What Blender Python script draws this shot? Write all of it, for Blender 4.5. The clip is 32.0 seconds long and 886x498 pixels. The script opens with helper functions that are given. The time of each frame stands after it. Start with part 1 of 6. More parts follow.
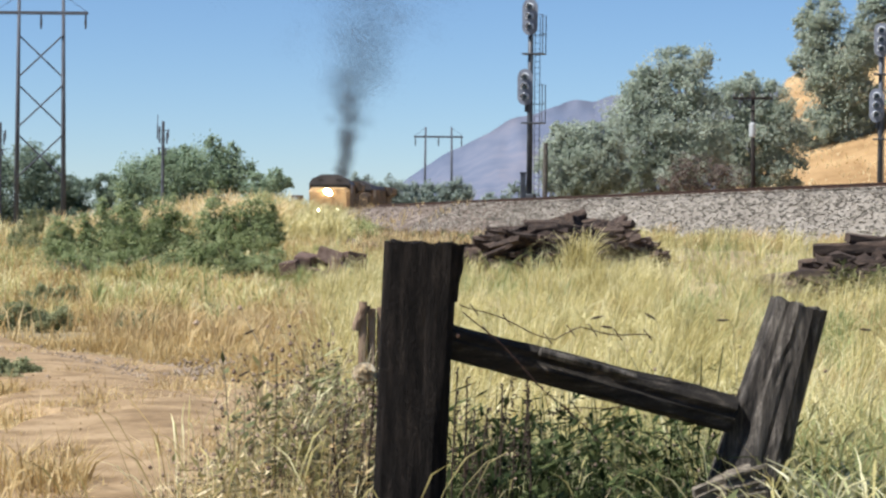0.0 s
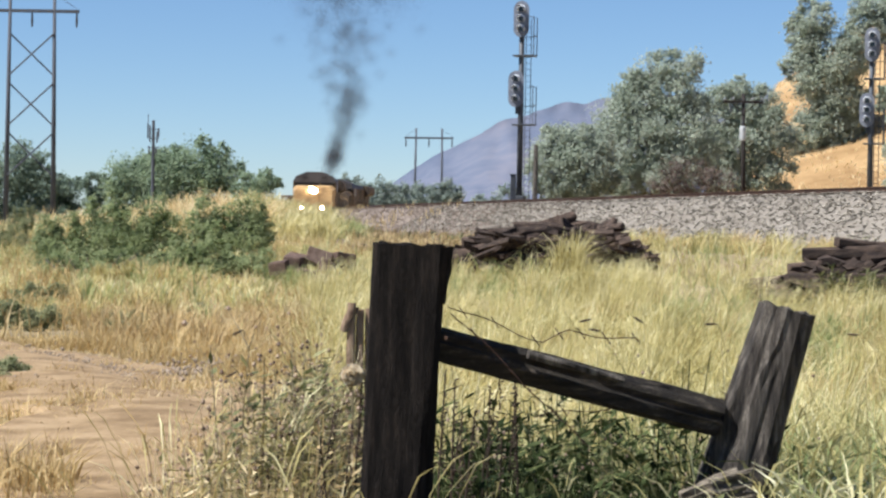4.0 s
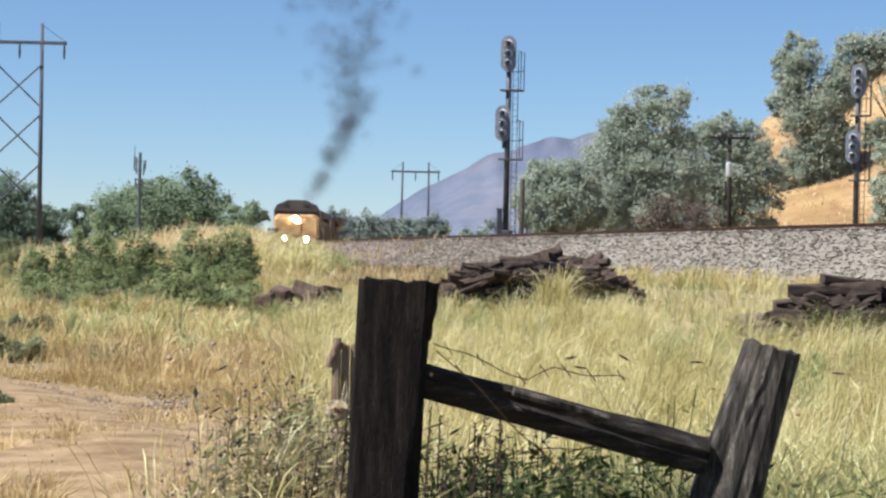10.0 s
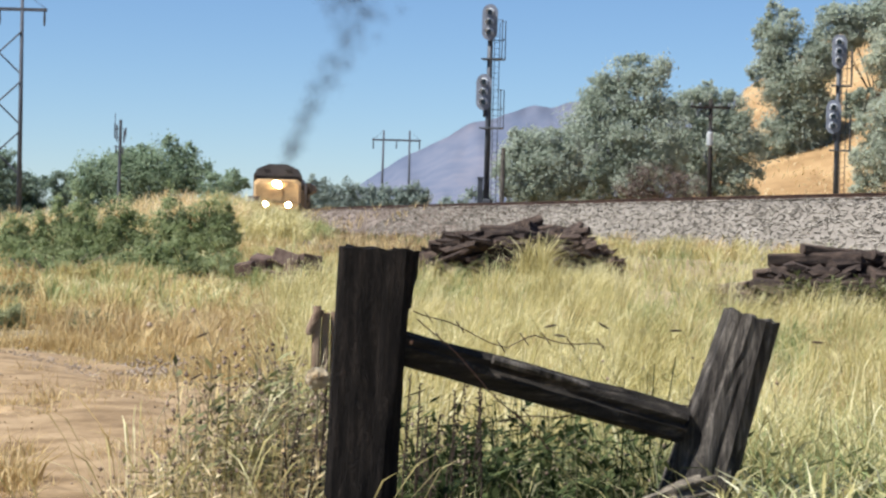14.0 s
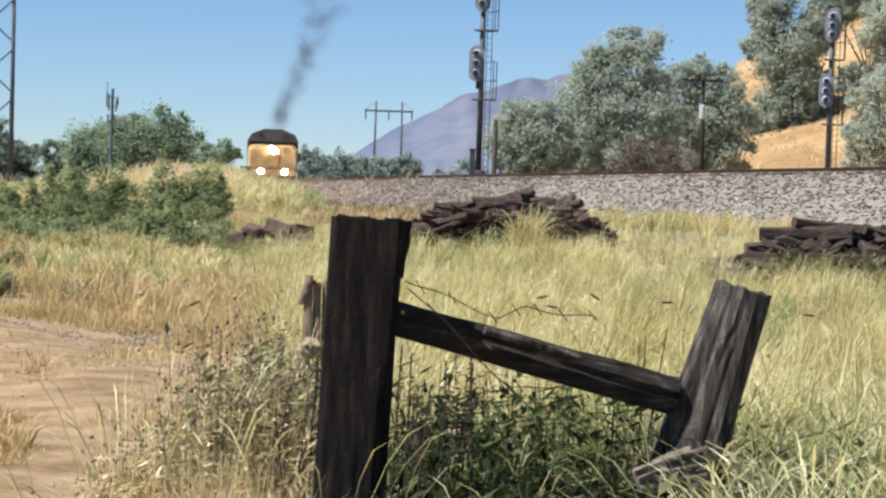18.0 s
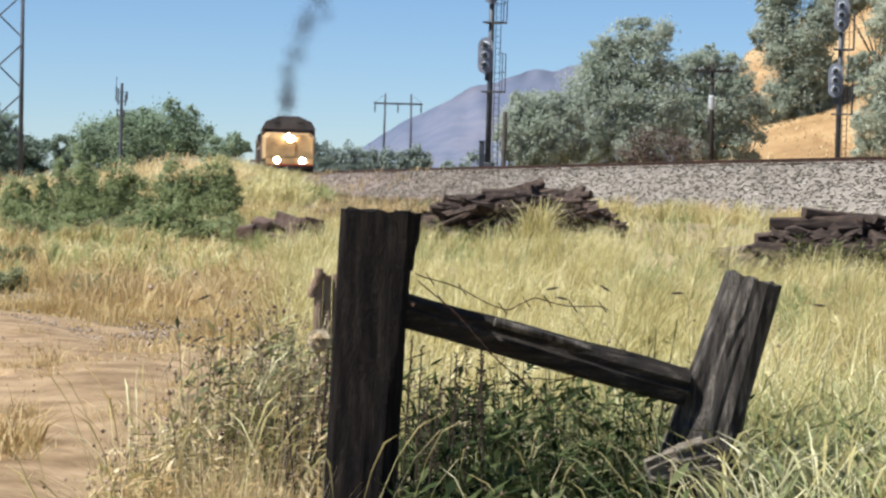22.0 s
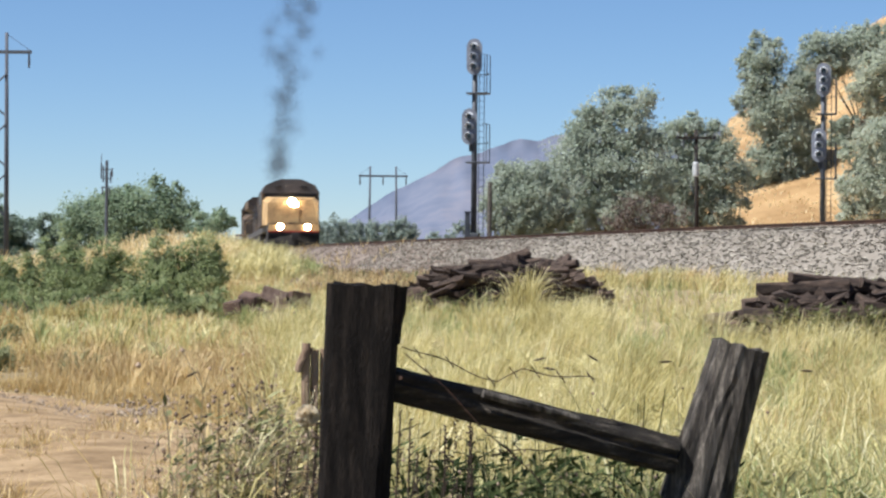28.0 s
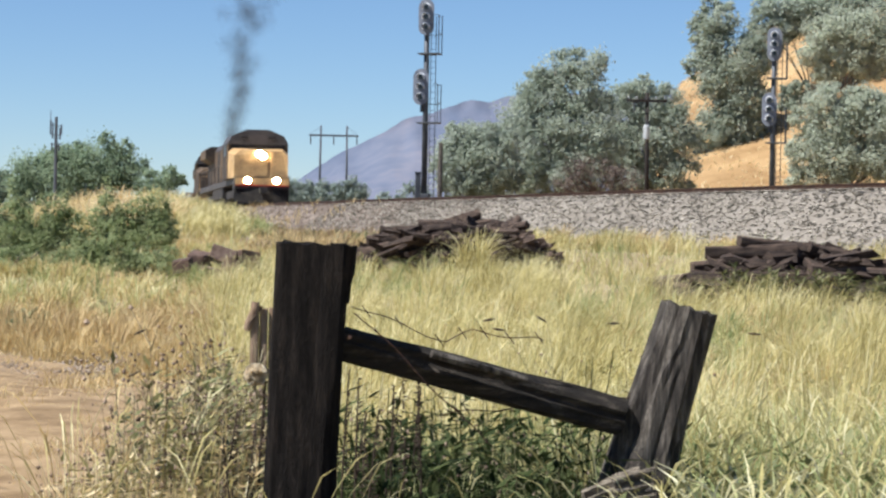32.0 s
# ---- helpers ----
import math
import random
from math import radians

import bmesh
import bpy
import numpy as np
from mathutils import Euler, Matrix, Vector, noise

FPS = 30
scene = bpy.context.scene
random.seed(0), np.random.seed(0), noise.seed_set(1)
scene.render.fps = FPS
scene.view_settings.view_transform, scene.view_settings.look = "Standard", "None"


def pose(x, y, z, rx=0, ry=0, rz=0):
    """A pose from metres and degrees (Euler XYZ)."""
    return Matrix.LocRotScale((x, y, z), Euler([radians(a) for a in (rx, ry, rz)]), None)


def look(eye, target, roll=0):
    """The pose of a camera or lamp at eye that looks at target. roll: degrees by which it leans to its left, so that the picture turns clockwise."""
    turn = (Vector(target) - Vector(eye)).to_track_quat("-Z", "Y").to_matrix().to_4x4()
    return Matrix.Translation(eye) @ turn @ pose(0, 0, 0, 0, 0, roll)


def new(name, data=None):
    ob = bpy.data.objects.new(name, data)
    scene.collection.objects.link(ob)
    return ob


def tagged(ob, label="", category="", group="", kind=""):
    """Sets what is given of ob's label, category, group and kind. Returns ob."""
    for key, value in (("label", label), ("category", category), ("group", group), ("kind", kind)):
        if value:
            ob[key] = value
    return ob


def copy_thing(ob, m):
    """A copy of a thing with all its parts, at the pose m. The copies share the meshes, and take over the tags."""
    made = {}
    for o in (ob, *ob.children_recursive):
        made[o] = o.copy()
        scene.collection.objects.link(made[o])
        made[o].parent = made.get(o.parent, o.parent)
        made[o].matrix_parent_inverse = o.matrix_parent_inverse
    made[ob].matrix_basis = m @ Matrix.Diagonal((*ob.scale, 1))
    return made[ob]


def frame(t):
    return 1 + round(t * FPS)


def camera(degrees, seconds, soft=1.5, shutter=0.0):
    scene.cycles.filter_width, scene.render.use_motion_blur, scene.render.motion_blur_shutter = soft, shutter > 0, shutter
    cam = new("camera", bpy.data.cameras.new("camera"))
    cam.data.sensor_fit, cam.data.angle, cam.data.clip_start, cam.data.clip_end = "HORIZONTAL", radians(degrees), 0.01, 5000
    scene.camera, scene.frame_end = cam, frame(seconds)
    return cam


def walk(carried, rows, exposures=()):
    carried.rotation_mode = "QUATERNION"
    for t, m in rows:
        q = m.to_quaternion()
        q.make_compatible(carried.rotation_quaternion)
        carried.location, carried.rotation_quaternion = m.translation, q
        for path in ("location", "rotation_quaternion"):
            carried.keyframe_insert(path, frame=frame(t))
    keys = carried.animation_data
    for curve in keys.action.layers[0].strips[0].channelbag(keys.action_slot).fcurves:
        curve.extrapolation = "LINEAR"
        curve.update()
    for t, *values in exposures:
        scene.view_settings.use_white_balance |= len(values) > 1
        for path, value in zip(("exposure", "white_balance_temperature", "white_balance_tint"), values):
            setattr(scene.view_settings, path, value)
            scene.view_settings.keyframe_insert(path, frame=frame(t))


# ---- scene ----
# world: x to the right, y ahead of the camera, z up; the field by the fence lies at z = 0
EYE = 1.45
cam = camera(22.2, 32.0, soft=2.5)
# seconds, sideways, up, turn, tilt, lean of a phone held in two fists
PATH = [
    (0, -0.0035, -0.0053, 0.959, -0.616, 0.536),
    (0.5, 0.0007, -0.0055, 1.008, -0.628, 0.601),
    (1, 0.0036, -0.0057, 0.775, -0.826, 0.841),
    (1.5, 0.0025, -0.0054, 0.587, -0.842, 0.980),
    (2, 0.0015, -0.0059, 0.616, -0.782, 1.032),
    (2.5, -0.0002, -0.0047, 0.713, -0.752, 1.081),
    (4.5, -0.0009, -0.0030, 0.687, -0.557, 0.951),
    (5, -0.0013, -0.0038, 0.659, -0.735, 1.048),
    (5.5, -0.0026, -0.0041, 0.598, -0.776, 1.230),
    (6, -0.0017, -0.0040, 0.552, -0.926, 1.289),
    (6.5, -0.0024, -0.0024, 0.493, -0.943, 1.356),
    (7, -0.0025, -0.0041, 0.622, -0.825, 1.262),
    (7.5, -0.0016, 0.0001, 0.695, 0.181, 1.000),
    (8, 0.0006, 0.0061, 0.449, 1.100, 0.826),
    (8.5, 0.0023, 0.0060, 0.259, 0.998, 0.943),
    (9, 0.0006, 0.0046, 0.252, 0.583, 1.152),
    (9.5, 0.0016, 0.0041, 0.288, 0.393, 1.189),
    (10, -0.0008, 0.0044, 0.361, 0.283, 1.315),
    (10.5, 0.0004, 0.0033, 0.322, 0.071, 1.337),
    (11, -0.0015, 0.0020, 0.338, -0.068, 1.411),
    (11.5, -0.0018, 0.0017, 0.290, -0.238, 1.415),
    (12, -0.0002, 0.0016, 0.231, -0.429, 1.344),
    (12.5, 0.0003, 0.0012, 0.172, -0.630, 1.378),
    (13, 0.0002, 0.0015, 0.000, -0.561, 1.379),
    (13.5, 0.0001, 0.0026, -0.103, -0.470, 1.449),
    (15.5, 0.0003, 0.0011, -0.095, -0.724, 1.696),
    (16, -0.0007, 0.0010, -0.084, -0.833, 1.795),
    (16.5, -0.0020, -0.0004, -0.157, -1.225, 1.814),
    (17, -0.0011, -0.0001, -0.184, -1.480, 1.631),
    (17.5, -0.0024, -0.0012, -0.281, -1.376, 1.788),
    (18, -0.0018, -0.0006, -0.386, -1.220, 1.914),
    (18.5, -0.0005, -0.0003, -0.586, -1.472, 1.957),
    (19, -0.0012, -0.0007, -0.634, -1.650, 1.909),
    (19.5, -0.0016, -0.0002, -0.406, -1.523, 1.858),
    (20, -0.0003, 0.0002, -0.346, -1.300, 1.765),
    (20.5, -0.0012, 0.0004, -0.243, -1.239, 1.725),
    (21, -0.0007, -0.0005, -0.172, -1.071, 1.555),
    (21.5, -0.0022, -0.0009, -0.259, -1.219, 1.471),
    (22, -0.0007, -0.0012, -0.137, -1.422, 1.548),
    (22.5, -0.0005, -0.0017, -0.041, -1.480, 1.532),
    (23, -0.0004, -0.0018, 0.033, -1.662, 1.530),
    (23.5, 0.0001, -0.0017, 0.171, -1.873, 1.510),
    (24, 0.0008, -0.0021, 0.134, -2.064, 1.493),
    (24.5, 0.0004, -0.0026, 0.165, -2.231, 1.470),
    (26.5, 0.0044, 0.0021, 0.173, -0.977, 1.099),
    (27, 0.0033, 0.0021, 0.105, -0.160, 0.870),
    (27.5, 0.0014, 0.0034, -0.180, 0.375, 0.457),
    (28, 0.0015, 0.0027, -0.437, 0.389, 0.500),
    (28.5, 0.0009, 0.0036, -0.562, 0.261, 0.732),
    (29, 0.0015, 0.0032, -0.746, 0.138, 0.846),
    (29.5, 0.0016, 0.0019, -1.009, -0.241, 0.908),
    (30, 0.0028, 0.0021, -1.361, -0.421, 0.828),
    (30.5, 0.0016, 0.0013, -1.538, -0.456, 0.952),
    (31, 0.0013, 0.0024, -1.590, -0.448, 1.072),
    (31.5, 0.0000, 0.0016, -1.637, -0.559, 1.107),
    (32, 0.0018, 0.0015, -1.720, -0.595, 1.070),
]
walk(cam, [(t, pose(x, 0, EYE + z, 90 + tilt, 0, turn) @ pose(0, 0, 0, 0, 0, lean)) for t, x, z, turn, tilt, lean in PATH],
     exposures=[(0, 0.86, 5900, 10), (32, 0.86, 5900, 10)])

# ---- light ----
SUN_ELEV, SUN_AZ = 55.0, -112.0          # azimuth from straight ahead, clockwise
world = bpy.data.worlds.new("sky")
scene.world = world
world.use_nodes = True
wn = world.node_tree
for n in list(wn.nodes):
    wn.nodes.remove(n)
sky = wn.nodes.new("ShaderNodeTexSky")
sky.sky_type, sky.sun_disc = "NISHITA", False
sky.sun_elevation, sky.sun_rotation = radians(SUN_ELEV), radians(SUN_AZ)
sky.altitude, sky.air_density, sky.dust_density, sky.ozone_density = 2200, 1.0, 0.1, 5.0
bg = wn.nodes.new("ShaderNodeBackground")
bg.inputs["Strength"].default_value = 0.058
wout = wn.nodes.new("ShaderNodeOutputWorld")
wn.links.new(sky.outputs[0], bg.inputs[0])
wn.links.new(bg.outputs[0], wout.inputs[0])
sun = new("sun", bpy.data.lights.new("sun", "SUN"))
sun.data.energy, sun.data.angle, sun.data.color = 5.0, radians(0.53), (1.0, 0.95, 0.87)
SUN_DIR = Vector((math.sin(radians(SUN_AZ)) * math.cos(radians(SUN_ELEV)), math.cos(radians(SUN_AZ)) * math.cos(radians(SUN_ELEV)), math.sin(radians(SUN_ELEV))))
sun.matrix_basis = look(SUN_DIR * 60, (0, 0, 0))


# ---- materials ----
def material(name, colours, rough=0.85, scale=3.0, fine=25.0, bump=0.3, metal=0.0, island=0.0, per_object=0.0, stretch=(1, 1, 1), spec=0.3, through_light=0.0):
    """Colours along a coarse noise, broken up by a fine one; optional change from piece to piece."""
    m = bpy.data.materials.new(name)
    m.use_nodes = True
    nt = m.node_tree
    b = nt.nodes["Principled BSDF"]
    tc = nt.nodes.new("ShaderNodeTexCoord")
    mp = nt.nodes.new("ShaderNodeMapping")
    mp.inputs["Scale"].default_value = stretch
    nt.links.new(tc.outputs["Object"], mp.inputs[0])
    n1 = nt.nodes.new("ShaderNodeTexNoise")
    n1.inputs["Scale"].default_value, n1.inputs["Detail"].default_value = scale, 5
    n2 = nt.nodes.new("ShaderNodeTexNoise")
    n2.inputs["Scale"].default_value, n2.inputs["Detail"].default_value = fine, 4
    nt.links.new(mp.outputs[0], n1.inputs["Vector"])
    nt.links.new(mp.outputs[0], n2.inputs["Vector"])
    mix = nt.nodes.new("ShaderNodeMath")
    mix.operation = "MULTIPLY_ADD"
    mix.inputs[1].default_value, mix.inputs[2].default_value = 0.45, -0.225
    nt.links.new(n2.outputs["Fac"], mix.inputs[0])
    add = nt.nodes.new("ShaderNodeMath")
    add.operation = "ADD"
    nt.links.new(n1.outputs["Fac"], add.inputs[0])
    nt.links.new(mix.outputs[0], add.inputs[1])
    last = add.outputs[0]
    for amount, node_type, socket in ((island, "ShaderNodeNewGeometry", "Random Per Island"), (per_object, "ShaderNodeObjectInfo", "Random")):
        if amount:
            g = nt.nodes.new(node_type)
            s = nt.nodes.new("ShaderNodeMath")
            s.operation = "MULTIPLY_ADD"
            s.inputs[1].default_value, s.inputs[2].default_value = amount, -amount / 2
            nt.links.new(g.outputs[socket], s.inputs[0])
            a = nt.nodes.new("ShaderNodeMath")
            a.operation = "ADD"
            nt.links.new(last, a.inputs[0])
            nt.links.new(s.outputs[0], a.inputs[1])
            last = a.outputs[0]
    ramp = nt.nodes.new("ShaderNodeValToRGB")
    el = ramp.color_ramp.elements
    k = len(colours)
    for i, c in enumerate(colours):
        p = 0.3 + 0.4 * i / max(1, k - 1)
        e = el[i] if i < 2 else el.new(p)
        e.position, e.color = p, (*c, 1)
    nt.links.new(last, ramp.inputs[0])
    nt.links.new(ramp.outputs[0], b.inputs["Base Color"])
    b.inputs["Roughness"].default_value, b.inputs["Metallic"].default_value = rough, metal
    b.inputs["Specular IOR Level"].default_value = spec
    if bump:
        bp = nt.nodes.new("ShaderNodeBump")
        bp.inputs["Strength"].default_value, bp.inputs["Distance"].default_value = bump, 0.02
        nt.links.new(n2.outputs["Fac"], bp.inputs["Height"])
        nt.links.new(bp.outputs[0], b.inputs["Normal"])
    if through_light:
        tr = nt.nodes.new("ShaderNodeBsdfTranslucent")
        nt.links.new(ramp.outputs[0], tr.inputs[0])
        ms = nt.nodes.new("ShaderNodeMixShader")
        ms.inputs[0].default_value = through_light
        nt.links.new(b.outputs[0], ms.inputs[1])
        nt.links.new(tr.outputs[0], ms.inputs[2])
        nt.links.new(ms.outputs[0], nt.nodes["Material Output"].inputs[0])
    return m


def glow(name, colour, strength):
    m = bpy.data.materials.new(name)
    m.use_nodes = True
    b = m.node_tree.nodes["Principled BSDF"]
    b.inputs["Base Color"].default_value = (*colour, 1)
    b.inputs["Emission Color"].default_value = (*colour, 1)
    b.inputs["Emission Strength"].default_value = strength
    return m


M_SOIL = material("dry soil under dead thatch", [(0.17, 0.125, 0.065), (0.26, 0.20, 0.105), (0.36, 0.285, 0.155)], scale=0.25, fine=6, bump=0.5)
M_DIRT = material("sandy dirt track", [(0.155, 0.096, 0.043), (0.245, 0.163, 0.081), (0.345, 0.24, 0.13)], scale=2.6, fine=17, bump=0.45)
M_BALLAST_BED = material("ballast bed", [(0.16, 0.135, 0.105), (0.20, 0.172, 0.138), (0.24, 0.21, 0.172)], scale=1.5, fine=9, bump=0.2)
M_STONE = material("ballast stone", [(0.105, 0.092, 0.072), (0.205, 0.182, 0.145), (0.36, 0.32, 0.26)], scale=0.4, fine=9, bump=0.2, island=0.8)
M_STONE_DARK = material("weathered ballast stone", [(0.09, 0.066, 0.05), (0.165, 0.128, 0.10), (0.25, 0.205, 0.17)], scale=4, fine=20, bump=0.3, island=0.5)
M_BED_OLD = material("old brown ballast bed", [(0.10, 0.075, 0.055), (0.17, 0.13, 0.10), (0.25, 0.205, 0.165)], scale=1.2, fine=9, bump=0.6)
M_FLUFF = material("pale seed fluff", [(0.62, 0.53, 0.38), (0.80, 0.71, 0.54)], rough=0.9, scale=3, fine=12, bump=0, through_light=0.5)
M_PALE = material("pale broken wood", [(0.10, 0.08, 0.055), (0.20, 0.165, 0.12), (0.34, 0.285, 0.21)], scale=9, fine=70, bump=0.7, stretch=(0.7, 6, 6))
# brown lightened to paint sunlight onto the ribs of the rear post
M_RIB = material("brown ribbed wood, sunlight in the colour", [(0.15, 0.095, 0.06), (0.29, 0.195, 0.125), (0.42, 0.30, 0.20)], scale=9, fine=70, bump=0.7, stretch=(6, 6, 0.7))
M_BLOCK = material("reddish-brown broken masonry", [(0.065, 0.04, 0.03), (0.115, 0.074, 0.055), (0.18, 0.125, 0.095)], scale=3, fine=18, bump=0.5, per_object=0.2)
# grey-blue tint is haze put into the colour of pylons and antenna masts
M_PYLON = material("pylon timber, grey-blue haze in the colour", [(0.055, 0.06, 0.072), (0.10, 0.106, 0.12)], scale=1, fine=9, bump=0.3, stretch=(4, 4, 0.4))
# near-black green: the shade low by the fence is put into this leaf colour
M_DOCK = material("dock leaves darkened for shade", [(0.016, 0.025, 0.008), (0.034, 0.048, 0.015), (0.08, 0.095, 0.034)], spec=0.1, rough=0.8, scale=2, fine=9, bump=0, island=0.6, through_light=0.2)
M_DEADWOOD = material("dead brown twigs", [(0.065, 0.046, 0.036), (0.105, 0.08, 0.064), (0.155, 0.12, 0.096)], rough=0.9, scale=2, fine=9, bump=0, island=0.5)
M_SPIKE = material("dark dock seed", [(0.035, 0.024, 0.016), (0.075, 0.05, 0.035)], rough=0.9, scale=8, fine=40, bump=0)
M_RUST = material("rusty rail steel", [(0.05, 0.03, 0.022), (0.10, 0.055, 0.035)], rough=0.7, scale=3, fine=40, metal=0.4)
M_TIE = material("creosoted tie", [(0.034, 0.023, 0.017), (0.075, 0.05, 0.036), (0.14, 0.096, 0.068)], scale=2.5, fine=30, bump=0.7, per_object=0.3, stretch=(1, 6, 6))
M_POST = material("dark weathered post", [(0.011, 0.0095, 0.0085), (0.019, 0.016, 0.014), (0.04, 0.032, 0.026)], scale=9, fine=70, bump=0.9, stretch=(6, 6, 0.7), spec=0.06)
M_POST_GREY = material("grey weathered wood", [(0.03, 0.025, 0.02), (0.115, 0.097, 0.078), (0.27, 0.235, 0.19)], scale=9, fine=70, bump=0.9, stretch=(6, 6, 0.7))
M_SPLIT = material("split grey-brown post wood", [(0.018, 0.015, 0.012), (0.055, 0.045, 0.036), (0.10, 0.084, 0.067), (0.24, 0.205, 0.165)], scale=6, fine=55, bump=0.8, stretch=(8, 8, 0.45))
M_HOOD_PALE = material("pale signal hood paint", [(0.50, 0.51, 0.53), (0.66, 0.67, 0.68)], rough=0.5, scale=3, fine=20, bump=0.05)
M_RUSTGRASS = material("orange-brown dead grass", [(0.32, 0.215, 0.095), (0.48, 0.35, 0.17), (0.64, 0.50, 0.28)], rough=0.75, scale=0.6, fine=3, bump=0, island=0.5, through_light=0.35)
M_BROWNGRASS = material("dark brown dead grass", [(0.15, 0.095, 0.05), (0.26, 0.17, 0.09), (0.40, 0.29, 0.16)], rough=0.8, scale=0.8, fine=4, bump=0, island=0.5, through_light=0.3)
M_GREYLEAF = material("dusty grey-green weed leaves", [(0.14, 0.125, 0.045), (0.28, 0.245, 0.095), (0.47, 0.405, 0.175)], rough=0.75, scale=2, fine=9, bump=0, island=0.6, through_light=0.3)
M_FRESH = material("fresh green weed leaves", [(0.11, 0.15, 0.045), (0.20, 0.26, 0.085), (0.32, 0.37, 0.15)], rough=0.7, scale=2, fine=9, bump=0, island=0.5, through_light=0.4)
M_DUSTY = material("dusty olive weed leaves", [(0.19, 0.205, 0.10), (0.27, 0.285, 0.15), (0.36, 0.37, 0.21)], spec=0.15, rough=0.75, scale=1.3, fine=5, bump=0, island=0.3, through_light=0.5)
M_BLADE = material("bleached broad grass blades", [(0.46, 0.43, 0.22), (0.66, 0.62, 0.36), (0.84, 0.79, 0.52)], rough=0.6, scale=2, fine=9, bump=0, island=0.5, through_light=0.35)
M_GRAVEL = material("pale road gravel", [(0.17, 0.125, 0.085), (0.25, 0.19, 0.135), (0.34, 0.27, 0.205)], scale=3, fine=20, bump=0.2, island=0.4)
M_BRACE = material("grey weathered brace", [(0.014, 0.011, 0.008), (0.03, 0.024, 0.018), (0.045, 0.036, 0.027), (0.13, 0.105, 0.08)], scale=7, fine=70, bump=0.9, stretch=(0.7, 6, 6))
M_STEEL_DARK = material("dark painted steel", [(0.05, 0.053, 0.06), (0.085, 0.09, 0.097)], rough=0.55, scale=2, fine=20, bump=0.1, metal=0.3)
M_STEEL_GREY = material("galvanised steel", [(0.20, 0.21, 0.22), (0.34, 0.35, 0.36)], rough=0.5, scale=2, fine=20, bump=0.1, metal=0.6)
M_BLACK = material("matt black signal paint", [(0.12, 0.13, 0.155), (0.19, 0.20, 0.23)], rough=0.6, scale=3, fine=20, bump=0.1)
M_WHITE = material("white enamel", [(0.66, 0.68, 0.68), (0.8, 0.8, 0.78)], rough=0.4, scale=3, fine=20, bump=0.05)
M_ENAMEL = material("dull grey-white enamel", [(0.34, 0.36, 0.36), (0.46, 0.47, 0.46)], rough=0.5, scale=3, fine=20, bump=0.05)
M_POLE = material("tarred timber pole", [(0.012, 0.009, 0.008), (0.03, 0.023, 0.019)], scale=3, fine=25, bump=0.5, stretch=(4, 4, 0.4))
M_LENS = material("dark signal lens", [(0.015, 0.02, 0.02), (0.03, 0.035, 0.035)], rough=0.12, scale=3, fine=20, bump=0.0, spec=0.6)
M_OLIVE = material("silvery olive leaves", [(0.29, 0.33, 0.25), (0.38, 0.42, 0.33), (0.46, 0.50, 0.41)], spec=0.15, rough=0.7, scale=0.5, fine=4, bump=0, island=0.2, through_light=0.55)
# a naturally paler olive, lightened further to paint in the hazy brightness
M_OLIVE_PALE = material("pale olive leaves, lifted for haze", [(0.36, 0.39, 0.29), (0.45, 0.48, 0.37), (0.53, 0.56, 0.45)], spec=0.15, rough=0.7, scale=0.5, fine=4, bump=0, island=0.2, through_light=0.55)
M_LEAF = material("green leaves", [(0.20, 0.265, 0.165), (0.255, 0.32, 0.205), (0.31, 0.375, 0.25)], spec=0.15, rough=0.7, scale=0.5, fine=4, bump=0, island=0.25, through_light=0.55)
M_LEAF_DARK = material("dark green leaves", [(0.16, 0.215, 0.155), (0.21, 0.265, 0.195), (0.26, 0.315, 0.235)], spec=0.15, rough=0.7, scale=0.5, fine=4, bump=0, island=0.25, through_light=0.55)
# paler and bluer than M_LEAF: distance haze painted into the leaves
M_LEAF_FAR = material("far leaves with blue haze in the colour", [(0.22, 0.27, 0.235), (0.27, 0.32, 0.275), (0.31, 0.355, 0.30)], rough=0.7, scale=0.3, fine=4, bump=0, island=0.4, through_light=0.45)
M_BUSH = material("willow bush leaves", [(0.225, 0.272, 0.12), (0.305, 0.35, 0.17), (0.40, 0.435, 0.24)], spec=0.15, rough=0.7, scale=1.3, fine=5, bump=0, island=0.3, through_light=0.6)
M_BARK = material("grey-brown bark", [(0.10, 0.08, 0.062), (0.18, 0.15, 0.12)], scale=4, fine=20, bump=0.7)
M_STRAW = material("straw grass", [(0.25, 0.205, 0.065), (0.59, 0.51, 0.21), (0.88, 0.81, 0.49)], rough=0.7, scale=0.9, fine=4.5, bump=0, island=0.28, through_light=0.4)
M_GOLD = material("pale golden grass", [(0.52, 0.38, 0.17), (0.72, 0.57, 0.31), (0.88, 0.74, 0.47)], rough=0.7, scale=0.5, fine=3, bump=0, island=0.5, through_light=0.4)
M_TAN = material("tan dry grass", [(0.37, 0.25, 0.095), (0.56, 0.415, 0.185), (0.72, 0.565, 0.30)], rough=0.7, scale=0.35, fine=2.5, bump=0, island=0.5, through_light=0.4)
M_GREENGRASS = material("green grass", [(0.14, 0.18, 0.06), (0.32, 0.36, 0.14), (0.58, 0.57, 0.28)], rough=0.65, scale=0.9, fine=4, bump=0, island=0.3, through_light=0.4)
M_WEED = material("weed stalks", [(0.15, 0.12, 0.07), (0.33, 0.27, 0.15), (0.55, 0.46, 0.27)], rough=0.75, scale=2, fine=9, bump=0, island=0.6, through_light=0.15)
M_WEEDLEAF = material("weed leaves", [(0.085, 0.095, 0.035), (0.165, 0.175, 0.07), (0.30, 0.29, 0.135)], rough=0.6, scale=2, fine=9, bump=0, island=0.6, through_light=0.25)
